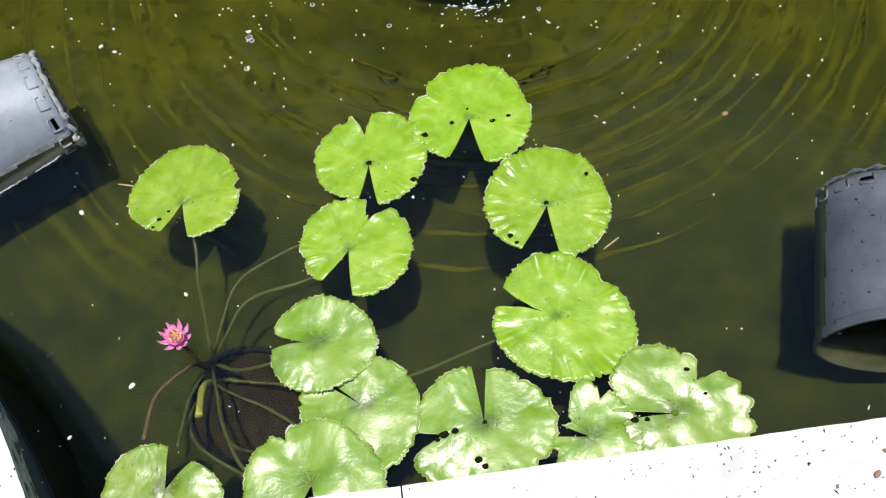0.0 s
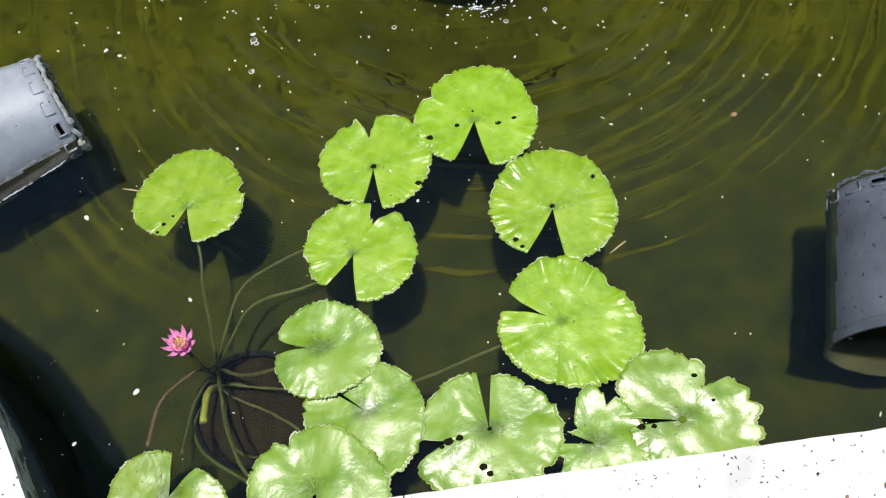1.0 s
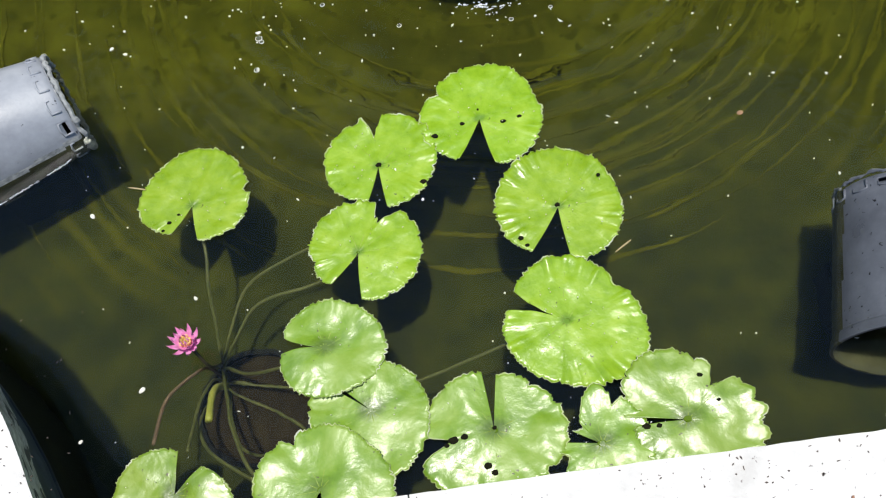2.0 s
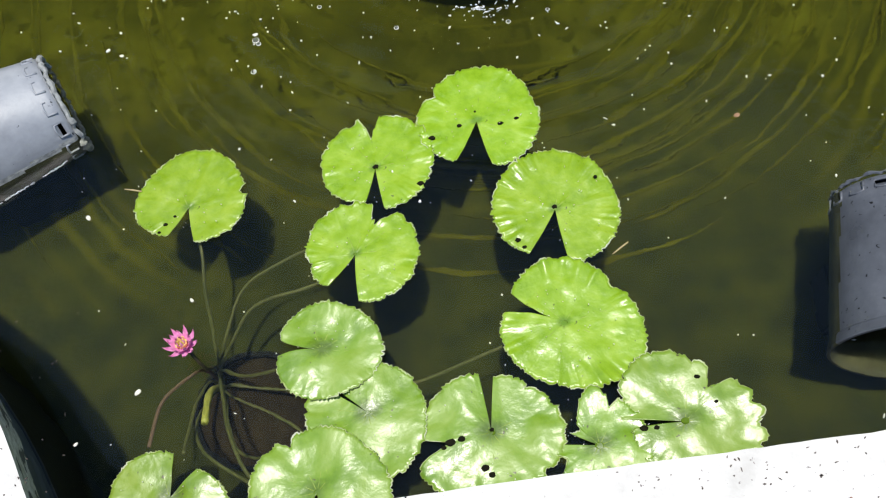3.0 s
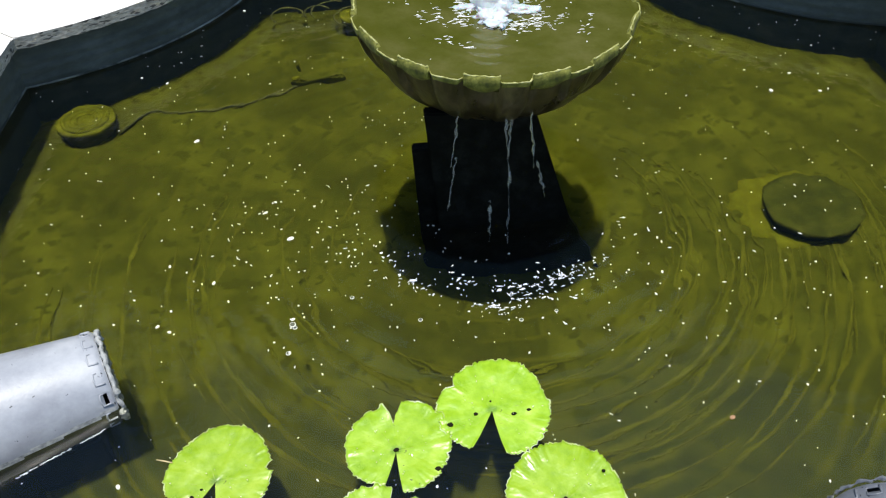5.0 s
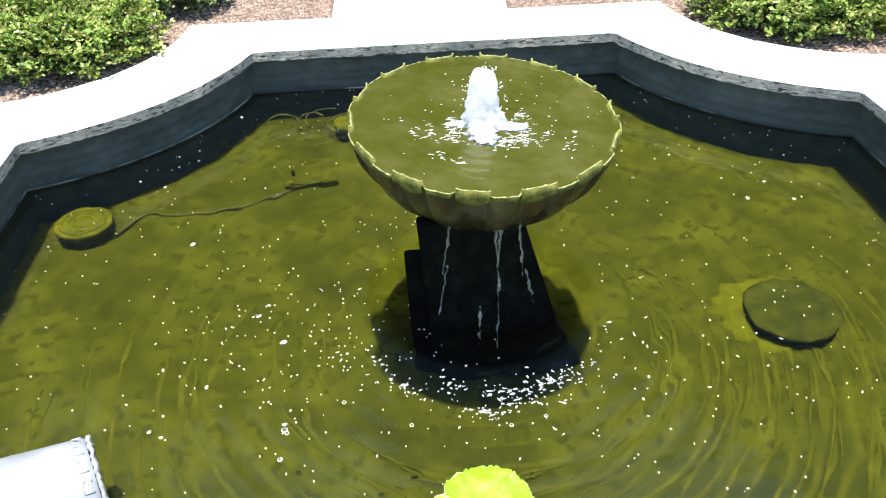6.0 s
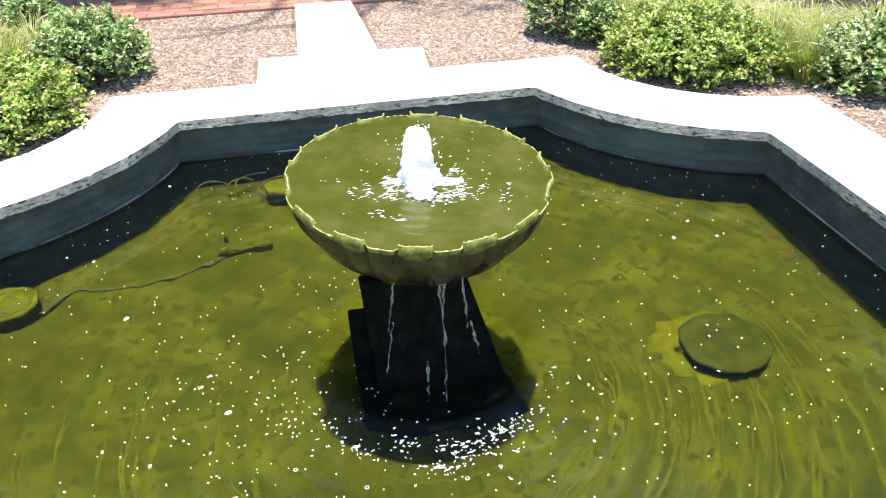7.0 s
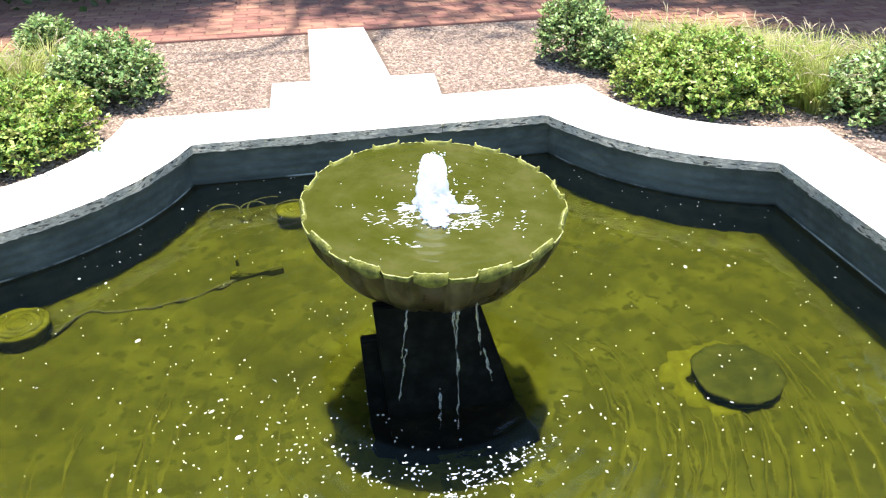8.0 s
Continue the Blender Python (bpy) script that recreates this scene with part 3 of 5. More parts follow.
# straight-topped flaps like folded petals along the rim, with water spilling over the lips between them
for k in range(FLAPS):
    bm = bmesh.new()
    rnd = random.Random(60 + k)
    half = math.pi / FLAPS * rnd.uniform(0.50, 0.57)
    high = rnd.uniform(0.7, 1.2)
    rings = []
    for i in range(17):
        u = i / 8 - 1
        a = half * u
        tip = max(0, abs(u) - 0.70) / 0.30
        chord = math.cos(half) / math.cos(a)
        up = 0.003 * high + 0.008 * tip ** 2 + 0.002 * noise.noise((u * 4, k, 1))
        out = 0.006 * tip ** 2 + 0.002 * noise.noise((u * 3, k, 5))
        low = 1 - 0.35 * u * u
        rings.append([((r * chord + out * v) * math.cos(a), (r * chord + out * v) * math.sin(a), z + up * v) for r, z, v in
                      ((0.408, -0.055 * low, 0), (0.4230, -0.038 * low, 0), (0.4310, -0.020, 0.1), (0.4290, -0.004, 0.6), (0.4240, 0.0035, 1), (0.4190, 0.0045, 1), (0.4150, 0.0020, 0.9), (0.410, -0.014, 0.2), (0.406, -0.05, 0))])
    loft(bm, rings)
    bmesh.ops.recalc_face_normals(bm, faces=bm.faces)
    ob = part("flap", bm, MOSS, basin, smooth=True)
    ob.matrix_basis = Matrix.Rotation(FLAP_TURN + 2 * math.pi * k / FLAPS + rnd.uniform(-0.012, 0.012), 4, "Z")
    bm = bmesh.new()
    tube(bm, [(Vector(r[4]) + Vector(r[5])) / 2 for r in rings], [max(0.0008, 0.0020 + 0.003 * noise.noise((i * 0.5, k, 2)) + 0.0012 * (i in (0, 16))) for i in range(17)], 6)
    part("crest", bm, CREST, ob, "pale yellow top edge", smooth=True)
    a1 = FLAP_TURN + 2 * math.pi * (k + 0.5) / FLAPS
    bm = bmesh.new()
    arcs = [a1 + math.pi / FLAPS * 0.5 * (i / 10 - 1) for i in range(21)]
    tube(bm, [(math.cos(a) * (0.4170 + 0.0155 * lip(a)[0]), math.sin(a) * (0.4170 + 0.0155 * lip(a)[0]), -0.0035 + 0.002 * noise.noise((a * 20, k, 3))) for a in arcs], [max(0.0006, 0.0018 + 0.003 * noise.noise((i * 0.4, k, 6))) for i in range(21)], 6)
    part("lip_edge", bm, CREST, basin, "pale lip edge", smooth=True)
bm = bmesh.new()
bm.faces.new([bm.verts.new((math.cos(a) * (0.4155 + 0.0155 * lip(a)[0]), math.sin(a) * (0.4155 + 0.0155 * lip(a)[0]), 0)) for a in (2 * math.pi * i / N for i in range(N))])
bm.transform(Matrix.Translation((CX - 0.012, CY + 0.0065, RIM_Z - 0.0022)) @ LEAN)
bw = tagged(part("bowl_water", bm, BOWL_WATER), "green rippled water filling the fountain bowl", "water", kind="structure")
bw.visible_shadow = False
# ---- lily pads ----
def lily_pad(x, y, notch, gap, shape, seed, mat=None, ruffle=0.005, lift=0.004, teeth=34, ragged=0.0, stem=None, label="",
             cuts=(), holes=(), hub_size=0.010, folds=1.0, crumple=0.0, apex=0.0):
    """A round floating leaf with a cut to its middle. x, y: where the stem joins; notch: the direction of the cut in degrees; gap: its half
    angle; shape: its mean radius and the waves of one, two ... half turns that its outline takes from one side of the cut round to the other;
    cuts: further tears (direction, depth, half angle)."""
    rnd = random.Random(seed)
    pad = thing("lily_pad", (x, y, 0.0), label or "bright green round notched lily pad floating on the pond", "lily pad", "lily pads")
    ph = [rnd.uniform(0, 6.28) for _ in range(8)]

    def edge_radius(a, t):
        base = sum(c * math.cos(k * math.pi * t) for k, c in enumerate(shape))
        r = 1.0
        tooth = (a * teeth / (2 * math.pi) + 0.5 * math.sin(3 * a + ph[3]) + 0.3 * math.sin(7 * a + ph[5])) % 1.0
        r += 0.040 * tooth ** 1.6 * max(0, 0.55 + 1.1 * noise.noise((a * 4, seed, 0))) - 0.012
        r += 0.020 * noise.noise((a * 9, seed * 1.7, 2.0)) + 0.034 * noise.noise((a * 25, seed * 1.7, 4.0)) + 0.026 * noise.noise((a * 58, seed * 1.7, 6.0))
        if ragged:
            r -= ragged * max(0, noise.noise((math.cos(a) * 2.2, math.sin(a) * 2.2, seed * 3.1)) - 0.05)
            r -= ragged * 0.5 * max(0, noise.noise((math.cos(a) * 9, math.sin(a) * 9, seed * 3.1)) - 0.1)
        for c, depth, half in cuts:
            d = abs((math.degrees(a) - c + 180) % 360 - 180)
            r -= depth * max(0, 1 - d / half) ** 0.8
        return base * r * (1 - 0.08 * math.exp(-min(t, 1 - t) * 40))

    def surface(f, t):
        g = radians(gap) * (0.80 + 0.20 * f) * min(1, max(0.02, (f - apex) / (1 - apex) + (apex == 0)))
        a = radians(notch) + g + (2 * math.pi - 2 * g) * t
        r = edge_radius(a, t)
        px, py = math.cos(a) * r * f, math.sin(a) * r * f
        rim = max(0, (f - 0.5) / 0.5)
        z = lift + folds * ruffle * rim ** 1.5 * (0.7 * math.sin(5 * a + ph[4]) + 2.0 * noise.noise((math.cos(a) * 4, math.sin(a) * 4, seed)) + 1.2 * noise.noise((math.cos(a) * 11, math.sin(a) * 11, seed + 5)) * rim)
        z += ruffle * (0.4 if crumple else 1.0) * (0.35 * noise.noise((px * 50 + seed, py * 50, 3.0)) + 0.6 * noise.noise((px * 24 + seed, py * 24, 3.0)) + 1.3 * noise.noise((px * 10 + seed, py * 10, 1.0)) * min(1, f * 2))
        z += 0.0030 * folds * rim ** 1.6 * math.sin(a * 19 + ph[7] + 2 * math.sin(3 * a + ph[6])) * max(0, 0.25 + 1.4 * noise.noise((math.cos(a) * 1.6, math.sin(a) * 1.6, seed + 9)))
        z += crumple * (1.5 * noise.noise((px * 9 + seed, py * 9, 7.0)) + 0.25 * noise.noise((px * 26 + seed, py * 26, 8.0)))
        return px, py, max(z, 0.0025)

    n, m = 300, 14
    bm = bmesh.new()
    rows = [[surface((j / m) ** 0.8, i / n) for i in range(n + 1)] for j in range(m + 1)]
    top = [[bm.verts.new(p) for p in row] for row in rows]
    low = [[bm.verts.new((p[0], p[1], p[2] - 0.0022)) for p in row] for row in rows]
    for j in range(m):
        for i in range(n):
            bm.faces.new((top[j][i], top[j + 1][i], top[j + 1][i + 1], top[j][i + 1]))
            bm.faces.new((low[j][i + 1], low[j + 1][i + 1], low[j + 1][i], low[j][i]))
    for i in range(n):
        bm.faces.new((top[m][i + 1], top[m][i], low[m][i], low[m][i + 1]))
    for j in range(m):
        for i in (0, n):
            bm.faces.new((top[j][i], top[j + 1][i], low[j + 1][i], low[j][i]))
    bmesh.ops.remove_doubles(bm, verts=bm.verts, dist=1e-5)
    bmesh.ops.recalc_face_normals(bm, faces=bm.faces)
    part("blade", bm, mat or PAD, pad, smooth=True)
    # pale toothed margin
    bm = bmesh.new()
    tube(bm, [Vector(surface(1.0, i / n)) + Vector((0, 0, -0.0008)) for i in range(n + 1)],
         [max(0.0004, 0.0010 + 0.0026 * noise.noise((i * 0.07, seed, 5.0))) for i in range(n + 1)], 5)
    part("margin", bm, MARGIN, pad, "pale toothed edge", smooth=True)
    # main veins, hardly proud of the blade
    for k in range(9):
        t = (k + 0.6) / 9.2
        bm = bmesh.new()
        pts = [Vector(surface(f, t + 0.004 * math.sin(f * 5 + k))) for f in (0.06, 0.2, 0.35, 0.5, 0.65, 0.8)]
        tube(bm, [p + Vector((0, 0, -0.0010)) for p in pts], [0.0013, 0.0012, 0.0011, 0.0010, 0.0007, 0.0003], 5)
        part("vein", bm, VEIN, pad, smooth=True)
    bm = bmesh.new()
    level = surface(0.05, 0.5)[2]
    hub_ring = [[(math.cos(b) * r * (1 + 0.08 * math.sin(3 * b + seed)), math.sin(b) * r * 0.8, level + h) for b in (2 * math.pi * i / 14 for i in range(14))] for r, h in ((hub_size * 0.45, -0.002), (hub_size * 0.4, 0.0002), (hub_size * 0.15, -0.0008))]
    loft(bm, hub_ring)
    part("hub", bm, HUB, pad)
    for hx, hy, hr in holes:
        bm = bmesh.new()
        z = max([c[2] for row in rows for c in row if (c[0] - hx) ** 2 + (c[1] - hy) ** 2 < 0.0006] or [level]) + 0.0006
        loft(bm, [[(hx + math.cos(b) * hr * k * (1 + 0.5 * noise.noise((math.cos(b) * 1.7, math.sin(b) * 1.7, hx * 90))), hy + math.sin(b) * hr * k * 0.75 * (1 + 0.5 * noise.noise((math.cos(b) * 2, math.sin(b) * 2, hy * 90))), z + dz)
                       for b in (2 * math.pi * i / 12 for i in range(12))] for k, dz in ((1.0, -0.003), (1.0, 0.0), (0.4, -0.0006))])
        part("hole", bm, HOLE, pad, "dark nibbled hole")
    if stem:
        bm = bmesh.new()
        tube(bm, smooth_path([(p[0] - x, p[1] - y, p[2]) for p in stem] + [(0, 0, -0.004)]), 0.0043, 7)
        part("petiole", bm, STEM, pad, "olive brown submerged stalk", smooth=True)
    return pad


CROWN = (-0.854, 0.622, -0.345)
C1 = (-0.845, 0.636, -0.25)
PALE = "pale green ruffled lily pad crowded against the coping"
lily_pad(-0.136, 1.142, 259, 19, (0.160, 0.006, -0.013, -0.001, 0.003, 0.002, -0.003), 1, folds=0.6, cuts=((137, 0.12, 8), (20, 0.05, 14)),
         holes=((-0.046, -0.008, 0.006), (0.058, -0.018, 0.008), (0.10, -0.010, 0.006), (-0.118, -0.038, 0.008), (0.0, 0.03, 0.003)))
lily_pad(-0.404, 1.040, 264, 12, (0.142, 0.007, -0.021, -0.001, -0.002, 0.005, 0.0), 2, folds=0.5, cuts=((92, 0.42, 10), (178, 0.05, 20), (110, 0.06, 6)), holes=((0.002, 0.004, 0.008), (0.107, -0.064, 0.008)),
         label="bright green lily pad split by two opposite notches")
lily_pad(0.011, 0.853, 253, 19.5, (0.155, 0.001, -0.010, 0.003, 0.003, -0.001, -0.002), 3, ruffle=0.005, folds=1.3, holes=((0.11, 0.07, 0.005), (-0.10, -0.07, 0.007), (-0.088, -0.09, 0.005), (0.0, 0.006, 0.007)))
lily_pad(-0.871, 1.000, 257, 22, (0.140, 0.003, -0.029, 0.003, -0.002, 0.001, -0.007), 4, folds=0.35, cuts=((12, 0.09, 7),), holes=((-0.033, -0.02, 0.004), (-0.055, -0.04, 0.005), (-0.07, -0.06, 0.004)),
         stem=[CROWN, C1, (-0.844, 0.735, -0.15), (-0.845, 0.803, -0.08), (-0.844, 0.888, -0.03)])
lily_pad(-0.470, 0.806, 249, 21, (0.137, 0.016, -0.012, -0.004, -0.005, -0.002, 0.001), 5, folds=0.5, ragged=0.12, cuts=((55, 0.40, 13), (63, 0.10, 5), (185, 0.08, 12)), label="torn bright green lily pad floating on the pond",
         stem=[CROWN, C1, (-0.796, 0.669, -0.15), (-0.722, 0.739, -0.08), (-0.572, 0.754, -0.03)])
lily_pad(-0.023, 0.564, 150, 10.5, (0.156, -0.006, -0.012, -0.001, 0.007, 0.004, -0.007), 6, ruffle=0.005, hub_size=0.018, apex=0.22, cuts=((31, 0.08, 8),), label="large bright green lily pad with a side notch")
lily_pad(-0.557, 0.575, 170, 11, (0.117, -0.001, -0.012, 0.0, 0.003, 0.0, -0.004), 7, PAD_OLD, ruffle=0.006, lift=0.016, hub_size=0.014, apex=0.15, folds=0.15, crumple=0.012, label="pale green lily pad overlapping its neighbour",
         stem=[CROWN, C1, (-0.762, 0.586, -0.15), (-0.685, 0.566, -0.07)])
lily_pad(-0.467, 0.422, 139, 3, (0.127, 0.016, -0.010, -0.003, 0.001, 0.006, 0.002), 8, PAD_OLD, ruffle=0.007, lift=0.010, hub_size=0.014, folds=0.15, crumple=0.012, label=PALE)
lily_pad(-0.578, 0.270, 258, 22, (0.133, 0.006, -0.005, 0.002, -0.012, -0.001, -0.006), 9, PAD_OLD, ruffle=0.006, lift=0.022, hub_size=0.018, folds=0.15, crumple=0.012, cuts=((118, 0.16, 7),), label=PALE,
         stem=[CROWN, C1, (-0.814, 0.545, -0.15), (-0.780, 0.433, -0.08), (-0.712, 0.316, -0.03)])
lily_pad(-0.217, 0.345, 87, 7, (0.143, 0.005, 0.0, -0.006, -0.015, 0.003, 0.005), 10, PAD_OLD, ruffle=0.007, lift=0.010, hub_size=0.019, ragged=0.08, folds=0.15, crumple=0.012,
         holes=((-0.085, -0.012, 0.010), (-0.062, -0.008, 0.008), (-0.10, -0.02, 0.006), (-0.022, -0.070, 0.009), (-0.010, -0.085, 0.007), (0.002, 0.004, 0.005)), cuts=((187, 0.46, 11), (20, 0.06, 5), (45, 0.07, 5), (250, 0.2, 6), (318, 0.08, 6)), label="torn pale green lily pad against the coping")
lily_pad(-0.006, 0.288, 158, 12, (0.108, 0.0, 0.0, 0.0, 0.0), 11, PAD_OLD, ruffle=0.008, lift=0.014, hub_size=0.022, ragged=0.2, folds=0.15, crumple=0.012, cuts=((132, 0.55, 30), (195, 0.35, 20), (64, 0.22, 7), (88, -0.22, 14)), label="small ragged pale green lily pad standing out of the water")
lily_pad(0.173, 0.312, 175, 5, (0.134, -0.021, -0.007, 0.003, 0.010, 0.008, -0.011), 12, PAD_OLD, ruffle=0.008, lift=0.018, hub_size=0.020, ragged=0.12, folds=0.15, crumple=0.012, holes=((-0.085, -0.004, 0.008), (-0.060, -0.006, 0.006), (0.045, 0.085, 0.006), (0.07, 0.03, 0.004)),
         cuts=((45, 0.32, 10), (38, 0.06, 5), (-8, 0.10, 6), (8, 0.08, 4), (70, 0.06, 4), (150, 0.10, 5)), label="large ragged pale green lily pad against the coping")
lily_pad(-0.883, 0.303, 65, 23, (0.106, 0.007, 0.007, -0.005, -0.019, 0.006, -0.004), 13, PAD_OLD, ruffle=0.006, folds=0.15, crumple=0.012, label="pale green lily pad with a wide notch")

# submerged stems of the lily, withered and young
plant = thing("water_lily_plant", CROWN, "submerged water lily crown with trailing olive stems", "water plant")


def lily_stem(pts, radius, mat, label):
    bm = bmesh.new()
    tube(bm, smooth_path([Vector(p) - Vector(CROWN) for p in pts]), radius, 7)
    part("stem", bm, mat, plant, label, smooth=True)


lily_stem([CROWN, (-0.869, 0.632, -0.22), (-0.888, 0.604, -0.15), (-0.934, 0.532, -0.08), (-0.938, 0.419, -0.012)], 0.0042, STEM_BROWN, "withered brown lily stem under water")
lily_stem([CROWN, (-0.860, 0.603, -0.22), (-0.873, 0.539, -0.15), (-0.874, 0.446, -0.08), (-0.868, 0.398, -0.03)], 0.0038, STEM, "olive green lily stem under water")
lily_stem([CROWN, (-0.869, 0.564, -0.24), (-0.878, 0.487, -0.17), (-0.835, 0.403, -0.09), (-0.715, 0.311, -0.02), (-0.645, 0.286, -0.01)], 0.0038, STEM, "olive green lily stem under water")
lily_stem([CROWN, (-0.830, 0.526, -0.27), (-0.787, 0.422, -0.2), (-0.687, 0.383, -0.12), (-0.579, 0.411, -0.02)], 0.0038, STEM, "olive green lily stem under water")
lily_stem([CROWN, C1, (-0.809, 0.685, -0.15), (-0.750, 0.788, -0.08), (-0.630, 0.834, -0.03), (-0.535, 0.852, -0.004)], 0.0038, STEM, "olive green lily stem under water")
lily_stem([CROWN, (-0.820, 0.603, -0.27), (-0.714, 0.574, -0.25), (-0.436, 0.507, -0.16), (-0.055, 0.564, -0.01)], 0.0038, STEM, "olive green lily stem under water")
lily_stem([CROWN, (-0.830, 0.583, -0.28), (-0.714, 0.507, -0.25), (-0.531, 0.373, -0.16), (-0.464, 0.383, -0.01)], 0.0038, STEM, "olive green lily stem under water")
lily_stem([CROWN, (-0.849, 0.563, -0.17), (-0.837, 0.472, -0.08)], 0.009, BUD, "rolled yellow-green young lily leaf under water")
# planting basket at the crown
basket = thing("planting_basket", (-0.776, 0.548, FLOOR_Z), "dark sunken planting basket with brown soil", "planter")
bm = bmesh.new()
ringpts = lambda r, z, n=28: [(math.cos(2 * math.pi * i / n) * r, math.sin(2 * math.pi * i / n) * r, z) for i in range(n)]
loft(bm, [ringpts(0.12, 0), ringpts(0.145, 0.055), ringpts(0.15, 0.055), ringpts(0.15, 0.062), ringpts(0.138, 0.062), ringpts(0.136, 0.05)], cap_end=False)
part("shell", bm, BLACK, basket)
bm = bmesh.new()
loft(bm, [ringpts(0.137, 0.045), ringpts(0.12, 0.052), ringpts(0.05, 0.06)])
part("soil", bm, SILT, basket, "brown soil")

# ---- water lily flower ----
def flower(x, y, z):
    f = thing("water_lily_flower", (x, y, z), "open pink water lily flower with a yellow centre", "flower")
    rnd = random.Random(3)
    for layer, (n, length, lean, wide) in enumerate(((9, 0.048, 10, 0.016), (9, 0.044, 30, 0.015), (7, 0.034, 50, 0.011))):
        for k in range(n):
            bm = bmesh.new()
            rows = []
            for j in range(6):
                t = j / 5
                w = wide * math.sin(math.pi * min(0.999, 0.12 + 0.88 * t) ** 0.9) * (1 - 0.25 * t)
                up = radians(lean) + 0.5 * t * t
                d, h = math.cos(up) * length * t, math.sin(up) * length * t
                rows.append([(d, s * w / 2, h + 0.004 * s * s + 0.002 * layer) for s in (-1, 0, 1)])
            loft(bm, rows, close=False, cap_start=False, cap_end=False)
            ext = bmesh.ops.extrude_face_region(bm, geom=bm.faces[:])
            for v in ext["geom"]:
                if isinstance(v, bmesh.types.BMVert):
                    v.co.z -= 0.0008
            bmesh.ops.recalc_face_normals(bm, faces=bm.faces)
            ob = part("petal", bm, PINK, f, smooth=True)
            ob.matrix_basis = pose(0, 0, 0, 0, 0, k * 360 / n + layer * 21 + rnd.uniform(-5, 5))
    bm = bmesh.new()
    for k in range(85):
        a, r = rnd.uniform(0, 6.28), 0.014 * rnd.random() ** 0.5
        tube(bm, [(math.cos(a) * r * 0.5, math.sin(a) * r * 0.5, 0.004), (math.cos(a) * r, math.sin(a) * r, 0.026)], [0.0016, 0.0012], 5)
    part("stamens", bm, YELLOW, f, "yellow stamens")
    bm = bmesh.new()
    tube(bm, smooth_path([(CROWN[0] - x, CROWN[1] - y, CROWN[2] - z), (C1[0] - x, C1[1] - y, -0.22 - z), (0.025, -0.03, -0.08), (0, 0, 0.002)]), 0.004, 7)
    part("stalk", bm, STEM_DARK, f, "dark stalk")


flower(-0.850, 0.613, 0.045)

# ---- pots lying in the water ----
def slimed(bm, m):
    """Marks the faces under the waterline for the coat of slime, and those just over it for a pale band."""
    for f in bm.faces:
        z = (m @ f.calc_center_median()).z
        f.material_index = 1 if z < 0.003 else 2 if z < 0.016 else 0


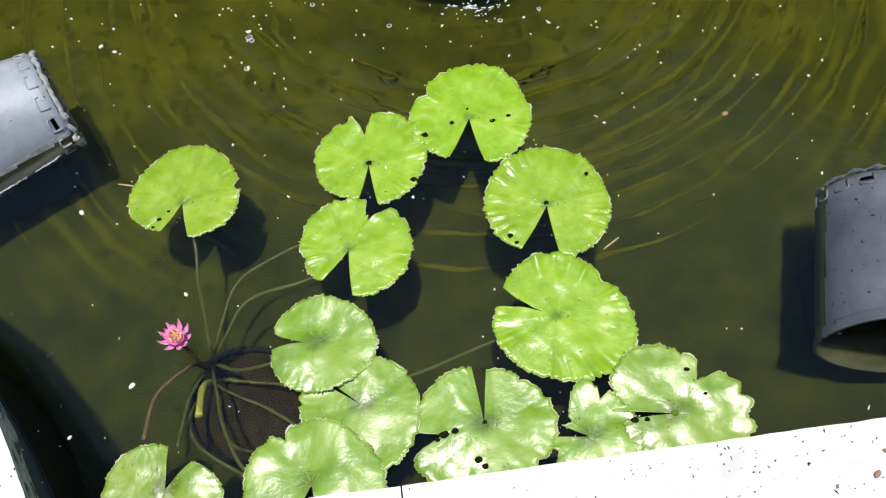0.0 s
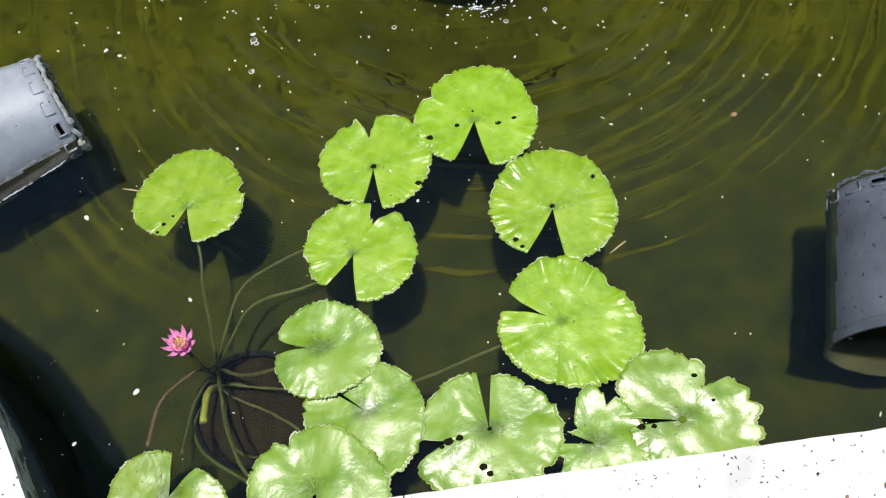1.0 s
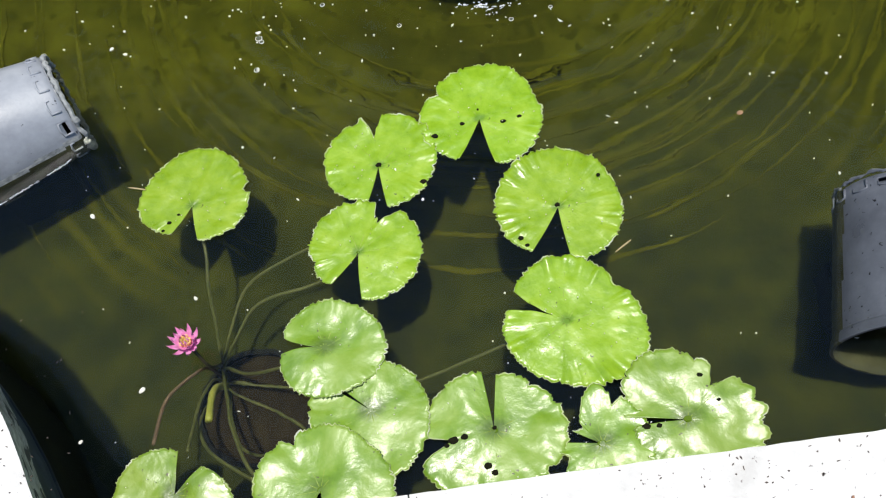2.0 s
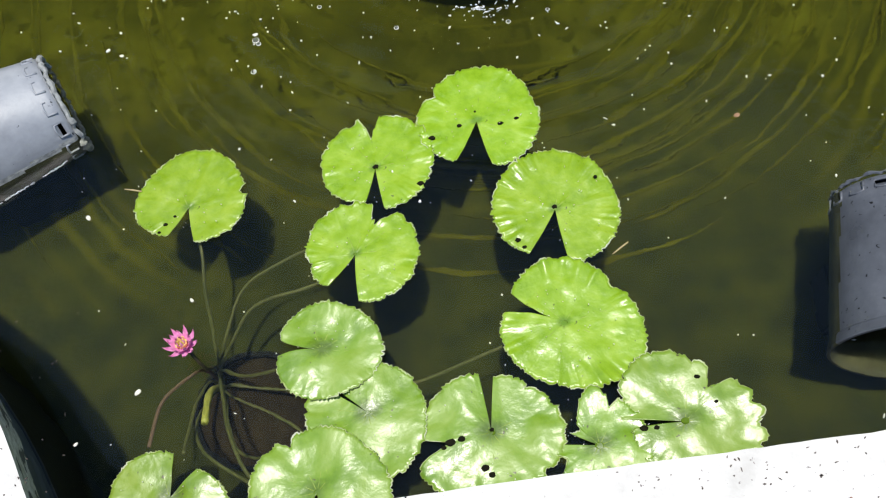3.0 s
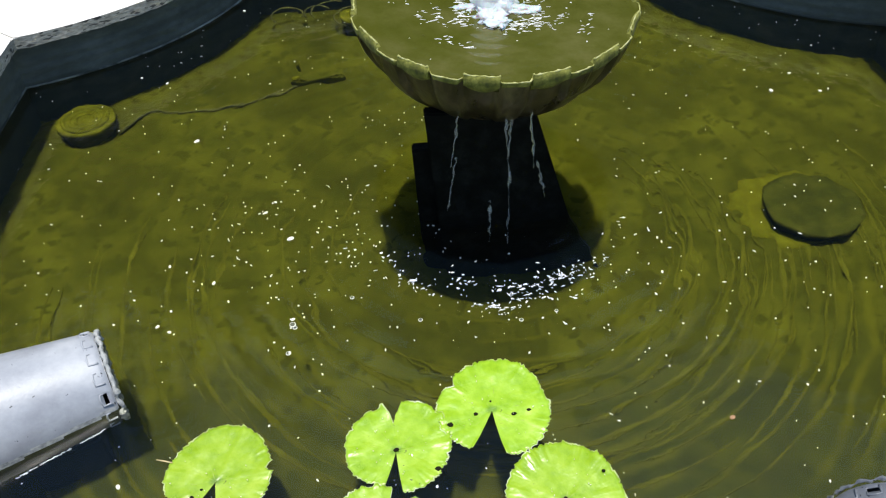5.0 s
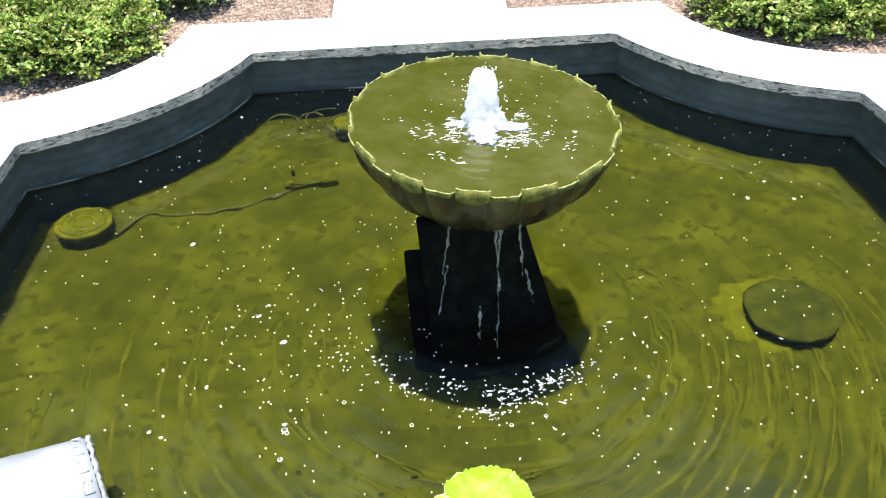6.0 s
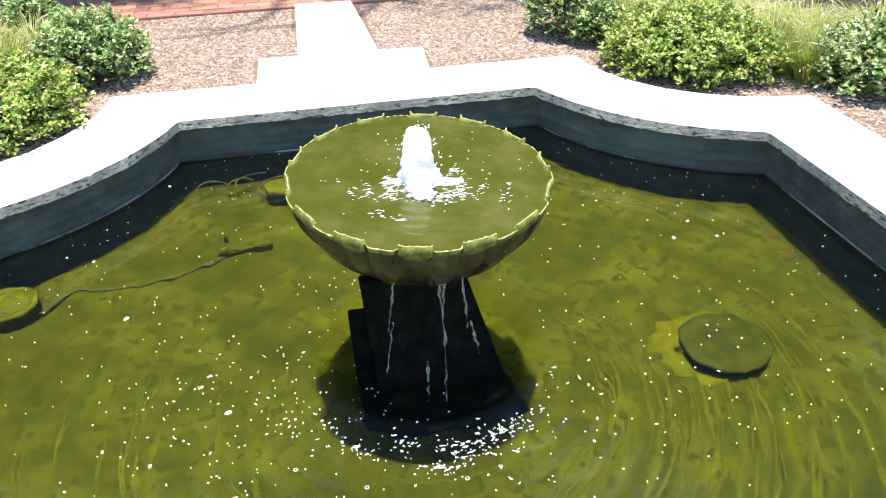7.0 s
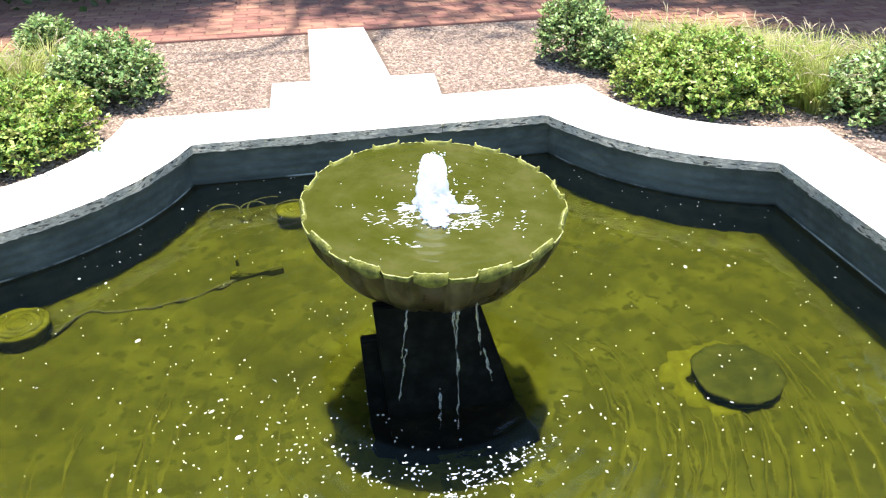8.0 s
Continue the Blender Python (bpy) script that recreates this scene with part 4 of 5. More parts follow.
def pot(where, mouth, length, r0, r1, label, skin, seed=0):
    """A nursery pot on its side: where is the middle of its closed end, mouth the direction of the open one."""
    ob = thing("plant_pot", where, label, "plant pot", "pots lying in the pond")
    d = Vector(mouth).normalized()
    ob.matrix_basis = Matrix.Translation(where) @ d.to_track_quat("Z", "Y").to_matrix().to_4x4()
    n = 144

    def ring(r, z, wob=0.0):
        return [(math.cos(2 * math.pi * i / n) * r, math.sin(2 * math.pi * i / n) * r, z + wob * noise.noise((i * 0.7, seed, z))) for i in range(n)]
    bm = bmesh.new()
    zs = [0, 0.004, 0.016, 0.027] + [0.05 + (length * 0.93 - 0.05) * k / 16 for k in range(17)]
    outer = [ring(r0 - 0.008, 0.0), ring(r0 - 0.001, 0.004, 0.002)] + [ring(r0 + (r1 - r0) * z / length, z) for z in zs[2:]]
    inner = [[(x * 0.975, y * 0.975, z) for x, y, z in rg] for rg in outer]
    vo = [[bm.verts.new(p) for p in rg] for rg in outer]
    vi = [[bm.verts.new(p) for p in rg] for rg in inner]
    for j in range(len(vo) - 1):
        for i in range(n):
            k = (i + 1) % n
            if j == 2 and (i % 36) in (9, 10, 11, 12, 13):
                for a, b in ((i, k),):
                    bm.faces.new((vo[j][a], vi[j][a], vi[j][b], vo[j][b]))
                    bm.faces.new((vo[j + 1][b], vi[j + 1][b], vi[j + 1][a], vo[j + 1][a]))
                if i % 9 == 0:
                    bm.faces.new((vo[j][i], vo[j + 1][i], vi[j + 1][i], vi[j][i]))
                elif i % 9 == 4:
                    bm.faces.new((vo[j + 1][k], vo[j][k], vi[j][k], vi[j + 1][k]))
                continue
            bm.faces.new((vo[j][i], vo[j][k], vo[j + 1][k], vo[j + 1][i]))
            bm.faces.new((vi[j][k], vi[j][i], vi[j + 1][i], vi[j + 1][k]))
    bmesh.ops.recalc_face_normals(bm, faces=bm.faces)
    slimed(bm, ob.matrix_basis)
    part("side", bm, [skin, SLIME, CRUST if skin is POT_PALE else POT], ob, smooth=True)
    bm = bmesh.new()
    loft(bm, [ring(0.03, 0.006), ring(r0 * 0.6, 0.004), ring(r0 - 0.012, 0.003), ring(r0 - 0.006, 0.0), ring(r0 - 0.006, 0.008), ring(0.03, 0.010)])
    slimed(bm, ob.matrix_basis)
    part("base", bm, [skin, SLIME, CRUST if skin is POT_PALE else POT], ob)
    bm = bmesh.new()
    a, b = length * 0.93, length
    rr = lambda z: r0 + (r1 - r0) * z / length
    loft(bm, [ring(rr(a), a), ring(rr(a) + 0.003, a + 0.004), ring(rr(b) + 0.005, b - 0.003), ring(rr(b) + 0.003, b), ring(rr(b) - 0.003, b), ring(rr(a) - 0.005, a)], cap_start=False, cap_end=False)
    slimed(bm, ob.matrix_basis)
    part("rim_band", bm, [skin, SLIME, CRUST if skin is POT_PALE else POT], ob, "thickened rim", smooth=False)
    # moulded ribs beside the drain slots
    for k in range(16):
        bm = bmesh.new()
        a0, a1 = 2 * math.pi * (k * 9) / n, 2 * math.pi * (k * 9 + 5) / n
        rad = lambda z: r0 + (r1 - r0) * z / length + 0.0006
        path = [(a0, 0.010), (a0, 0.022), (a0, 0.034), ((a0 + a1) / 2, 0.036), (a1, 0.034), (a1, 0.024)]
        tube(bm, [(math.cos(c) * rad(z), math.sin(c) * rad(z), z) for c, z in path], [0.0036, 0.0034, 0.0030, 0.0030, 0.0028, 0.0014], 6)
        part("rib", bm, skin, ob, smooth=True)
    # crust along the closed end's edge
    bm = bmesh.new()
    tube(bm, [(math.cos(t) * (r0 - 0.004), math.sin(t) * (r0 - 0.003), -0.008 + 0.008 * noise.noise((t * 6, seed, 0)) + 0.005 * noise.noise((t * 19, seed, 2))) for t in (2 * math.pi * i / 120 for i in range(121))],
         [max(0.001, (0.0065 if skin is POT_PALE else 0.004) + 0.008 * noise.noise((i * 0.43, seed, 4))) for i in range(121)], 6)
    part("edge", bm, CRUST if skin is POT_PALE else POT, ob, "crusted ragged edge")
    return ob


pot((-1.236, 1.396, -0.030), (-0.91, -0.42, 0.05), 0.410, 0.1530, 0.1960, "grey-weathered black plastic pot lying on its side, half submerged", POT_PALE, 1)
pot((0.797, 0.769, -0.050), (-0.24, -0.97, 0.03), 0.392, 0.1381, 0.1800, "black plastic nursery pot lying on its side in the water", POT, 2)
# unseen dark blocks, added to hold the pots up
for x, y, turn, h in ((-1.383, 1.281, 25, 0.19), (0.740, 0.602, -10, 0.145)):
    blk = thing("support_block", (x, y, FLOOR_Z), "dark block added under a pot to hold it up", "block", "sunken blocks", turn=turn)
    bm = bmesh.new()
    box(bm, -0.10, 0.10, -0.075, 0.075, 0, h, 0.006)
    part("body", bm, WALL_WET, blk)

# ---- sunken planters, hose and cable ----
def planter(x, y, r, top, label, coils, skin=None):
    ob = thing("sunken_planter", (x, y, FLOOR_Z), label, "planter", "sunken planters")
    h = top - FLOOR_Z
    bm = bmesh.new()
    wob = lambda rg: [(px * (1 + 0.02 * noise.noise((px * 20, py * 20, 1))), py * (1 + 0.02 * noise.noise((px * 20, py * 20, 2))), z) for px, py, z in rg]
    loft(bm, [wob(ringpts(r * 0.85, 0, 40)), wob(ringpts(r, h - 0.03, 40)), wob(ringpts(r * 1.03, h - 0.028, 40)), wob(ringpts(r * 1.03, h - 0.006, 40)), wob(ringpts(r * 1.0, h, 40)), wob(ringpts(r * 0.9, h + 0.003, 40)), wob(ringpts(r * 0.6, h + 0.008, 40)), wob(ringpts(r * 0.3, h + 0.006, 40))])
    part("tub", bm, skin or SUNK, ob, smooth=True)
    for k in range(coils):
        bm = bmesh.new()
        rr = r * (0.35 + 0.22 * k)
        tube(bm, [(math.cos(t) * rr, math.sin(t) * rr, h + 0.004) for t in (2 * math.pi * i / 28 for i in range(29))], 0.010, 6)
        part("coil", bm, skin or HOSE, ob, "mossy coil", smooth=True)


for x, y, r in ((1.215, 2.085, 0.20),):
    bm = bmesh.new()
    edge_in = [(math.cos(a) * r * 0.8, math.sin(a) * r * 0.8, 0.012) for a in (2 * math.pi * i / 60 for i in range(60))]
    rim = lambda a, k: r * max(0.82 + 0.05 * k, 0.9 + k * (0.22 + 0.30 * math.sin(a - 0.9) + 0.35 * noise.noise((math.cos(a) * 1.6, math.sin(a) * 1.6, 4)) + 0.2 * noise.noise((math.cos(a) * 6, math.sin(a) * 6, 7))))
    loft(bm, [edge_in] + [[(math.cos(a) * rim(a, k), math.sin(a) * rim(a, k), h) for a in (2 * math.pi * i / 60 for i in range(60))] for k, h in ((0.4, 0.014), (0.9, 0.008), (1.0, 0.0))], cap_start=False, cap_end=False)
    ob = tagged(part("algae_patch", bm, YELLOW_ALGAE, smooth=True), "yellow algae growing on the floor round a sunken planter", "algae")
    ob.matrix_basis = pose(x, y, FLOOR_Z)
planter(1.222, 2.070, 0.178, -0.285, "round sunken planter coated with grey-green algae", 0)
planter(-1.735, 2.993, 0.125, -0.24, "round sunken planter coated with yellow-green algae", 3, YELLOW_ALGAE)
planter(-0.490, 3.800, 0.105, -0.20, "small mossy round planter under water", 2, YELLOW_ALGAE)
for x, y, r, turn, start, end in ((-0.880, 3.86, 0.085, 8, -0.5, 3.9), (-0.715, 3.86, 0.075, -12, 0.7, 3.9), (-0.640, 3.88, 0.115, 14, 0.9, 3.6), (-0.500, 3.800, 0.128, 4, 0.3, 6.2)):
    bm = bmesh.new()
    tube(bm, [(math.cos(t) * r, math.sin(t) * r * 0.6, 0.02 + 0.045 * math.sin(t) + 0.003 * t) for t in (start + (end - start) * i / 28 for i in range(29))], 0.0055, 8)
    ob = tagged(part("garden_hose", bm, HOSE, smooth=True), "looped algae-coated hose lying in the pond", "hose", "hose loops")
    ob.matrix_basis = pose(x, y, FLOOR_Z + 0.13, 0, 0, turn)
bm = bmesh.new()
tube(bm, smooth_path([(-1.602, 2.963, -0.35), (-1.485, 3.130, -0.368), (-1.364, 3.105, -0.37), (-1.112, 3.126, -0.37), (-0.907, 3.206, -0.37), (-0.775, 3.298, -0.365)], 8), 0.0075, 7)
tagged(part("cable", bm, HOSE, smooth=True), "dark pump cable lying on the pond floor", "cable")
tile = thing("sunken_slab", (-0.717, 3.397, FLOOR_Z), "algae-covered flat slab on the pond floor", "slab", turn=6)
bm = bmesh.new()
box(bm, -0.13, 0.13, -0.12, 0.12, 0, 0.055, 0.006)
part("slab", bm, ALGAE, tile)
bm = bmesh.new()
tube(bm, [(-0.085, -0.02, 0.05), (-0.088, -0.018, 0.10), (-0.080, -0.010, 0.15)], 0.006, 7)
part("stick", bm, YELLOW_ALGAE, tile, "mossy upright stub", smooth=True)
bm = bmesh.new()
loft(bm, [ringpts(r, z, 12) for r, z in ((0.016, 0.050), (0.019, 0.058), (0.016, 0.068), (0.008, 0.073))])
bmesh.ops.translate(bm, verts=bm.verts, vec=(-0.105, -0.095, 0))
part("knob", bm, YELLOW_ALGAE, tile, "small pale knob", smooth=True)

# string algae and painted caustic light lines, in broken arcs round the fountain
rnd = random.Random(77)
bm = bmesh.new()
made = 0
while made < 110:
    r, a0 = rnd.uniform(0.62, 1.75), rnd.uniform(-math.pi, math.pi)
    span = rnd.uniform(0.20, 0.60) / r
    bend, wide = rnd.uniform(-0.06, 0.06), rnd.uniform(0.004, 0.011)
    ends = [(CX + math.cos(a) * r, CY + math.sin(a) * r) for a in (a0 - span, a0 + span)]
    if any(abs(x) > 1.7 or y < 0.90 or y > 2.6 or math.hypot(CORNER - abs(x), CORNER - abs(y - CY)) < ARC + 0.12 for x, y in ends) or (ends[0][0] < 0.1 and rnd.random() < 0.55):
        continue
    made += 1
    rings = []
    for i in range(25):
        t = i / 24
        a = a0 + span * (2 * t - 1)
        q = r + bend * (t - 0.5) + 0.016 * noise.noise((t * 4, made, 0)) + 0.002 * noise.noise((t * 14, made, 4))
        w = wide * math.sin(math.pi * min(0.98, max(0.02, t))) ** 0.6 * max(0.2, 0.8 + 0.9 * noise.noise((t * 7, made, 8)))
        rings.append([(CX + math.cos(a) * (q + d * w), CY + math.sin(a) * (q + d * w), FLOOR_Z + h + made * 0.00006) for d, h in ((-1, 0.0005), (-0.4, 0.0020), (0.4, 0.0020), (1, 0.0005))])
    loft(bm, rings)
bmesh.ops.recalc_face_normals(bm, faces=bm.faces)
tagged(part("string_algae", bm, STRAND), "yellow-olive strands on the pond floor, part string algae, part painted caustic light", "algae", kind="stuff")

# ---- moving water, as it stands ----
rnd = random.Random(11)
jet = thing("fountain_jet", (CX - 0.012, CY - 0.01, RIM_Z - 0.02), "frothy white water jet bubbling in the bowl", "water jet")


def froth(bm, centre, radii, amp, freq, seed, sub=4):
    r = bmesh.ops.create_icosphere(bm, subdivisions=sub, radius=1)
    for v in r["verts"]:
        d = v.co.normalized()
        k = 1 + amp * noise.noise(d * freq + Vector((seed, 0, 0))) + amp * 0.6 * noise.noise(d * freq * 2.7 + Vector((seed, 5, 0)))
        v.co = Vector((centre[0] + d.x * radii[0] * k, centre[1] + d.y * radii[1] * k, centre[2] + d.z * radii[2] * k))


def froth_radius(a, t):
    c, d = math.cos(a), math.sin(a)
    return 1 + 0.22 * noise.noise((c * 1.4, d * 1.4, t * 2.2)) + 0.12 * noise.noise((c * 3, d * 3, t * 6)) + 0.05 * noise.noise((c * 7, d * 7, t * 12))


bm = bmesh.new()
rings = []
for j in range(41):
    h = j / 40
    r = (0.050 + 0.014 * (1 - h) ** 2 - 0.008 * h) * math.sqrt(max(0.03, 1 - h ** 9))
    rings.append([(r * froth_radius(a, h) * math.cos(a) - 0.010 * h, r * froth_radius(a, h) * math.sin(a), 0.180 * h + 0.022 * noise.noise((math.cos(a) * 2.5, math.sin(a) * 2.5, 3)) * h + 0.004) for a in (2 * math.pi * i / 54 for i in range(54))])
loft(bm, rings)
part("column", bm, FOAM, jet, smooth=True)
bm = bmesh.new()
for k in range(150):
    a, t = rnd.uniform(0, 6.28), rnd.random()
    r = 0.05 * (1.5 - t) * rnd.uniform(0.7, 1.5)
    bmesh.ops.create_icosphere(bm, subdivisions=1, radius=rnd.uniform(0.0012, 0.0035), matrix=Matrix.Translation((math.cos(a) * r, math.sin(a) * r, 0.012 + 0.18 * t)))
tagged(part("spray", bm, FOAM, jet), kind="stuff")
bm = bmesh.new()
rows = []
for j in range(15):
    f = j / 14
    row = []
    for i in range(120):
        a = 2 * math.pi * i / 120
        reach = 0.085 * (1 + 0.55 * noise.noise((math.cos(a) * 2.5, math.sin(a) * 2.5, 1)) + 0.45 * noise.noise((math.cos(a) * 5, math.sin(a) * 5, 2))) * (1.25 if math.sin(a) < 0 else 0.85)
        z = 0.022 * (1 - f) ** 2 + 0.010 * (1 - f) * noise.noise((math.cos(a) * f * 14, math.sin(a) * f * 14, 6)) + 0.006 * noise.noise((math.cos(a) * f * 40, math.sin(a) * f * 40, 9)) * f - 0.002 * f
        row.append((math.cos(a) * reach * f, math.sin(a) * reach * f, z + 0.009))
    rows.append(row)
loft(bm, rows[1:], cap_start=True, cap_end=False)
part("splash", bm, FOAM, jet, smooth=True)
for k, (dx, dy, rx, ry, rz) in enumerate(((-0.030, -0.075, 0.040, 0.045, 0.016), (-0.005, -0.115, 0.030, 0.035, 0.010), (0.075, -0.05, 0.045, 0.022, 0.009), (-0.085, -0.02, 0.035, 0.022, 0.009))):
    bm = bmesh.new()
    froth(bm, (dx, dy, 0.020 - 0.069 * 0.1), (rx, ry, rz), 0.7, 1.8, 30 + k, 4)
    part("froth", bm, FOAM, jet, smooth=True)
for k in range(4):
    a = k * 1.7
    bm = bmesh.new()
    froth(bm, (math.cos(a) * 0.035, math.sin(a) * 0.035, 0.02), (0.035, 0.035, 0.03), 0.45, 2.2, 20 + k, 3)
    part("froth", bm, FOAM, jet, smooth=True)


def flecks(name, count, place, size, mat, label, seed, category="petals", corners=(4, 6), least=0.6):
    """Many thin irregular flecks lying on water, in one mesh."""
    rnd = random.Random(seed)
    bm = bmesh.new()
    for _ in range(count):
        x, y, z, a = place(rnd)
        w, l = size(rnd)
        k = rnd.randint(*corners)
        pts = []
        for i in range(k):
            t = 2 * math.pi * i / k
            reach = rnd.uniform(least, 1.1)
            px, py = math.cos(t) * l * reach, math.sin(t) * w * reach
            pts.append((x + px * math.cos(a) - py * math.sin(a), y + px * math.sin(a) + py * math.cos(a), z))
        hi = [bm.verts.new(p) for p in pts]
        lo = [bm.verts.new((p[0], p[1], p[2] - 0.002)) for p in pts]
        bm.faces.new(hi)
        for i in range(k):
            bm.faces.new((lo[i], lo[(i + 1) % k], hi[(i + 1) % k], hi[i]))
    return tagged(part(name, bm, mat), label, "foam" if mat is FLECK else category, kind="stuff")


SPILLS = [(random.Random(70 + i).gauss(-math.pi / 2, 0.55), 0.47 + 0.10 * random.Random(90 + i).random() ** 1.5) for i in range(17)]


def ring_spot(rnd):
    a, r = rnd.choice(SPILLS)
    if rnd.random() < 0.3:
        a, r = -math.pi / 2 + rnd.gauss(0, 0.8), 0.46 + abs(rnd.gauss(0, 0.10))
    a, r = a + rnd.gauss(0, 0.075), r + rnd.gauss(0, 0.016)
    return CX - 0.01 + math.cos(a) * r, CY + math.sin(a) * r, 0.003, rnd.gauss(0, 0.9)


# flecks stand for splashes and, in plain white, for glints on the ripples
flecks("splash_foam", 200, ring_spot, lambda q: (q.uniform(0.0008, 0.0030), 0.0025 + 0.008 * q.random() ** 2.2), FLECK, "white splashes and painted glints where the bowl spills into the pond", 21)
flecks("splash_foam", 56, ring_spot, lambda q: (q.uniform(0.002, 0.006), 0.005 + 0.014 * q.random() ** 1.5), FLECK, "ragged white foam where the bowl spills into the pond", 28, corners=(9, 14), least=0.15)


def bowl_spot(a, r, turn):
    x, y = math.cos(a) * r, math.sin(a) * r
    return CX + x, CY - 0.015 + y, RIM_Z - 0.002 + 0.069 * (y - 0.0215) - 0.027 * (x + 0.012), turn


CRESTS = [(-2.75, 0.13), (-2.9, 0.20), (-2.45, 0.16), (-2.2, 0.25), (-1.9, 0.13), (-1.6, 0.10), (-1.5, 0.15), (-1.2, 0.13), (-0.95, 0.16), (-0.7, 0.14), (-0.55, 0.20), (-0.4, 0.12), (-0.6, 0.28), (-3.0, 0.26), (0.2, 0.11), (3.0, 0.12)]


def crest_spot(q):
    a, r = q.choice(CRESTS)
    return bowl_spot(a + q.gauss(0, 0.13), r + q.gauss(0, 0.012), 0.25 * math.cos(a) + q.gauss(0, 0.35))


# broken crests round the jet, with their bright glints painted white
flecks("bowl_foam", 260, crest_spot, lambda q: (q.uniform(0.0008, 0.0030), 0.004 + 0.016 * q.random() ** 1.5), FLECK, "white broken crests and painted glints on the water in the bowl", 22, corners=(8, 12), least=0.2)
flecks("bowl_foam", 60, lambda q: bowl_spot(q.uniform(0, 6.3), 0.10 + 0.28 * q.random(), q.uniform(0, 6.3)), lambda q: (q.uniform(0.001, 0.003), q.uniform(0.002, 0.006)), FLECK, "stray white bubbles on the water in the bowl", 26)


def pot_line(q):
    u = q.choice((q.uniform(0.0, 0.5), q.uniform(0.58, 0.82)))
    return -1.40 + 0.237 * u + 0.006, 1.075 + 0.153 * u - 0.008 + q.gauss(0, 0.0012), 0.003, 0.573 + q.gauss(0, 0.15)


# white flecks painted as sun glitter on the water along the pot
flecks("waterline_foam", 60, pot_line, lambda q: (q.uniform(0.0008, 0.002), q.uniform(0.003, 0.008)), FLECK, "bright white line painted as sun glitter beside the grey pot", 27)


def anywhere(q):
    while True:
        x, y = CX + q.uniform(-HALF, HALF), CY + q.uniform(-HALF, HALF)
        dx, dy = CORNER - abs(x - CX), CORNER - abs(y - CY)
        if math.hypot(dx, dy) > ARC and math.hypot(x - CX, y - CY) > 0.33:
            if y > 0.9 or q.random() < 0.35:
                return x, y, 0.003, q.uniform(0, 6.3)


flecks("floating_specks", 560, anywhere, lambda q: (0.0012 + 0.003 * q.random() ** 2, 0.0018 + 0.005 * q.random() ** 2.5), PETAL, "tiny pale blossom specks floating on the pond", 23)
flecks("floating_specks", 130, lambda q: (q.gauss(-0.62, 0.30), q.gauss(1.98, 0.28), 0.003, q.uniform(0, 6.3)), lambda q: (q.uniform(0.0015, 0.0035), q.uniform(0.0022, 0.006)), PETAL,
       "drift of pale blossom specks beside the fountain", 24)
flecks("floating_specks", 110, lambda q: (q.gauss(0.0, 0.75), q.gauss(1.62, 0.20), 0.003, q.uniform(0, 6.3)), lambda q: (q.uniform(0.0022, 0.0042), 0.003 + 0.005 * q.random() ** 2), PETAL,
       "white blossom specks floating before the fountain", 31)
for i, (x, y) in enumerate(((1.243, 2.623), (-0.730, 1.927), (-1.145, 2.572), (-1.348, 3.050), (-1.474, 3.117), (-1.074, 3.734), (-0.657, 2.093), (-0.798, 2.135), (-0.830, 2.079),
                            (-0.704, 1.545), (-0.705, 1.413), (-1.120, 1.564), (-1.079, 1.536), (-0.853, 0.744), (-1.122, 1.012), (-1.092, 0.441), (-0.964, 0.540), (-0.971, 1.735), (-1.129, 1.833), (1.441, 2.592), (1.372, 2.750))):
    bm = bmesh.new()
    s = rnd.uniform(0.005, 0.009) * (1.7 if i in (0, 1, 2) else 1)
    loft(bm, [[(math.cos(t) * s * k * (1 + 0.25 * math.cos(t)), math.sin(t) * s * 0.62 * k, z) for t in (2 * math.pi * j / 12 for j in range(12))] for k, z in ((0.8, 0.0), (1.0, 0.002), (0.95, 0.004), (0.4, 0.002))])
    ob = tagged(part("floating_petal", bm, PETAL, smooth=True), "pale fallen petal floating on the water", "petal", "floating petals")
    ob.matrix_basis = pose(x, y, 0.001, 0, 0, rnd.uniform(0, 360))
for (xa, ya), (xb, yb) in (((0.117, 0.714), (0.158, 0.739)), ((-1.036, 1.082), (-0.992, 1.068))):
    bm = bmesh.new()
    tube(bm, [(xa, ya, 0.004), ((xa + xb) / 2, (ya + yb) / 2, 0.005), (xb, yb, 0.004)], [0.0012, 0.002, 0.0016], 6)
    tagged(part("straw", bm, STRAW, smooth=True), "dry straw bit floating on the water", "straw", "floating straws")
for x, y, r in ((-0.703, 1.526, 0.009), (-0.695, 1.512, 0.006), (-0.709, 1.412, 0.007), (-0.003, 1.465, 0.006), (-0.52, 1.62, 0.006), (0.11, 1.49, 0.005), (-0.31, 1.50, 0.006)):
    bub = thing("bubble", (x, y, 0.0), "clear water bubble with a white rim on the pond", "bubble", "bubbles")
    bm = bmesh.new()
    tube(bm, [(math.cos(t) * r, math.sin(t) * r, 0.0015) for t in (2 * math.pi * i / 20 for i in range(21))], 0.0009, 5)
    part("foam_ring", bm, FLECK, bub, smooth=True)
    bm = bmesh.new()
    loft(bm, [ringpts(r * math.cos(b) * 0.98, 0.001 + r * 0.7 * math.sin(b), 16) for b in (0.05, 0.4, 0.8, 1.15, 1.5)], cap_start=False)
    part("dome", bm, DROP, bub, smooth=True)
bm = bmesh.new()
loft(bm, [[(math.cos(t) * 0.009 * k, math.sin(t) * 0.006 * k, z) for t in (2 * math.pi * j / 12 for j in range(12))] for k, z in ((0.8, 0.0), (1.0, 0.0015), (0.5, 0.003))])
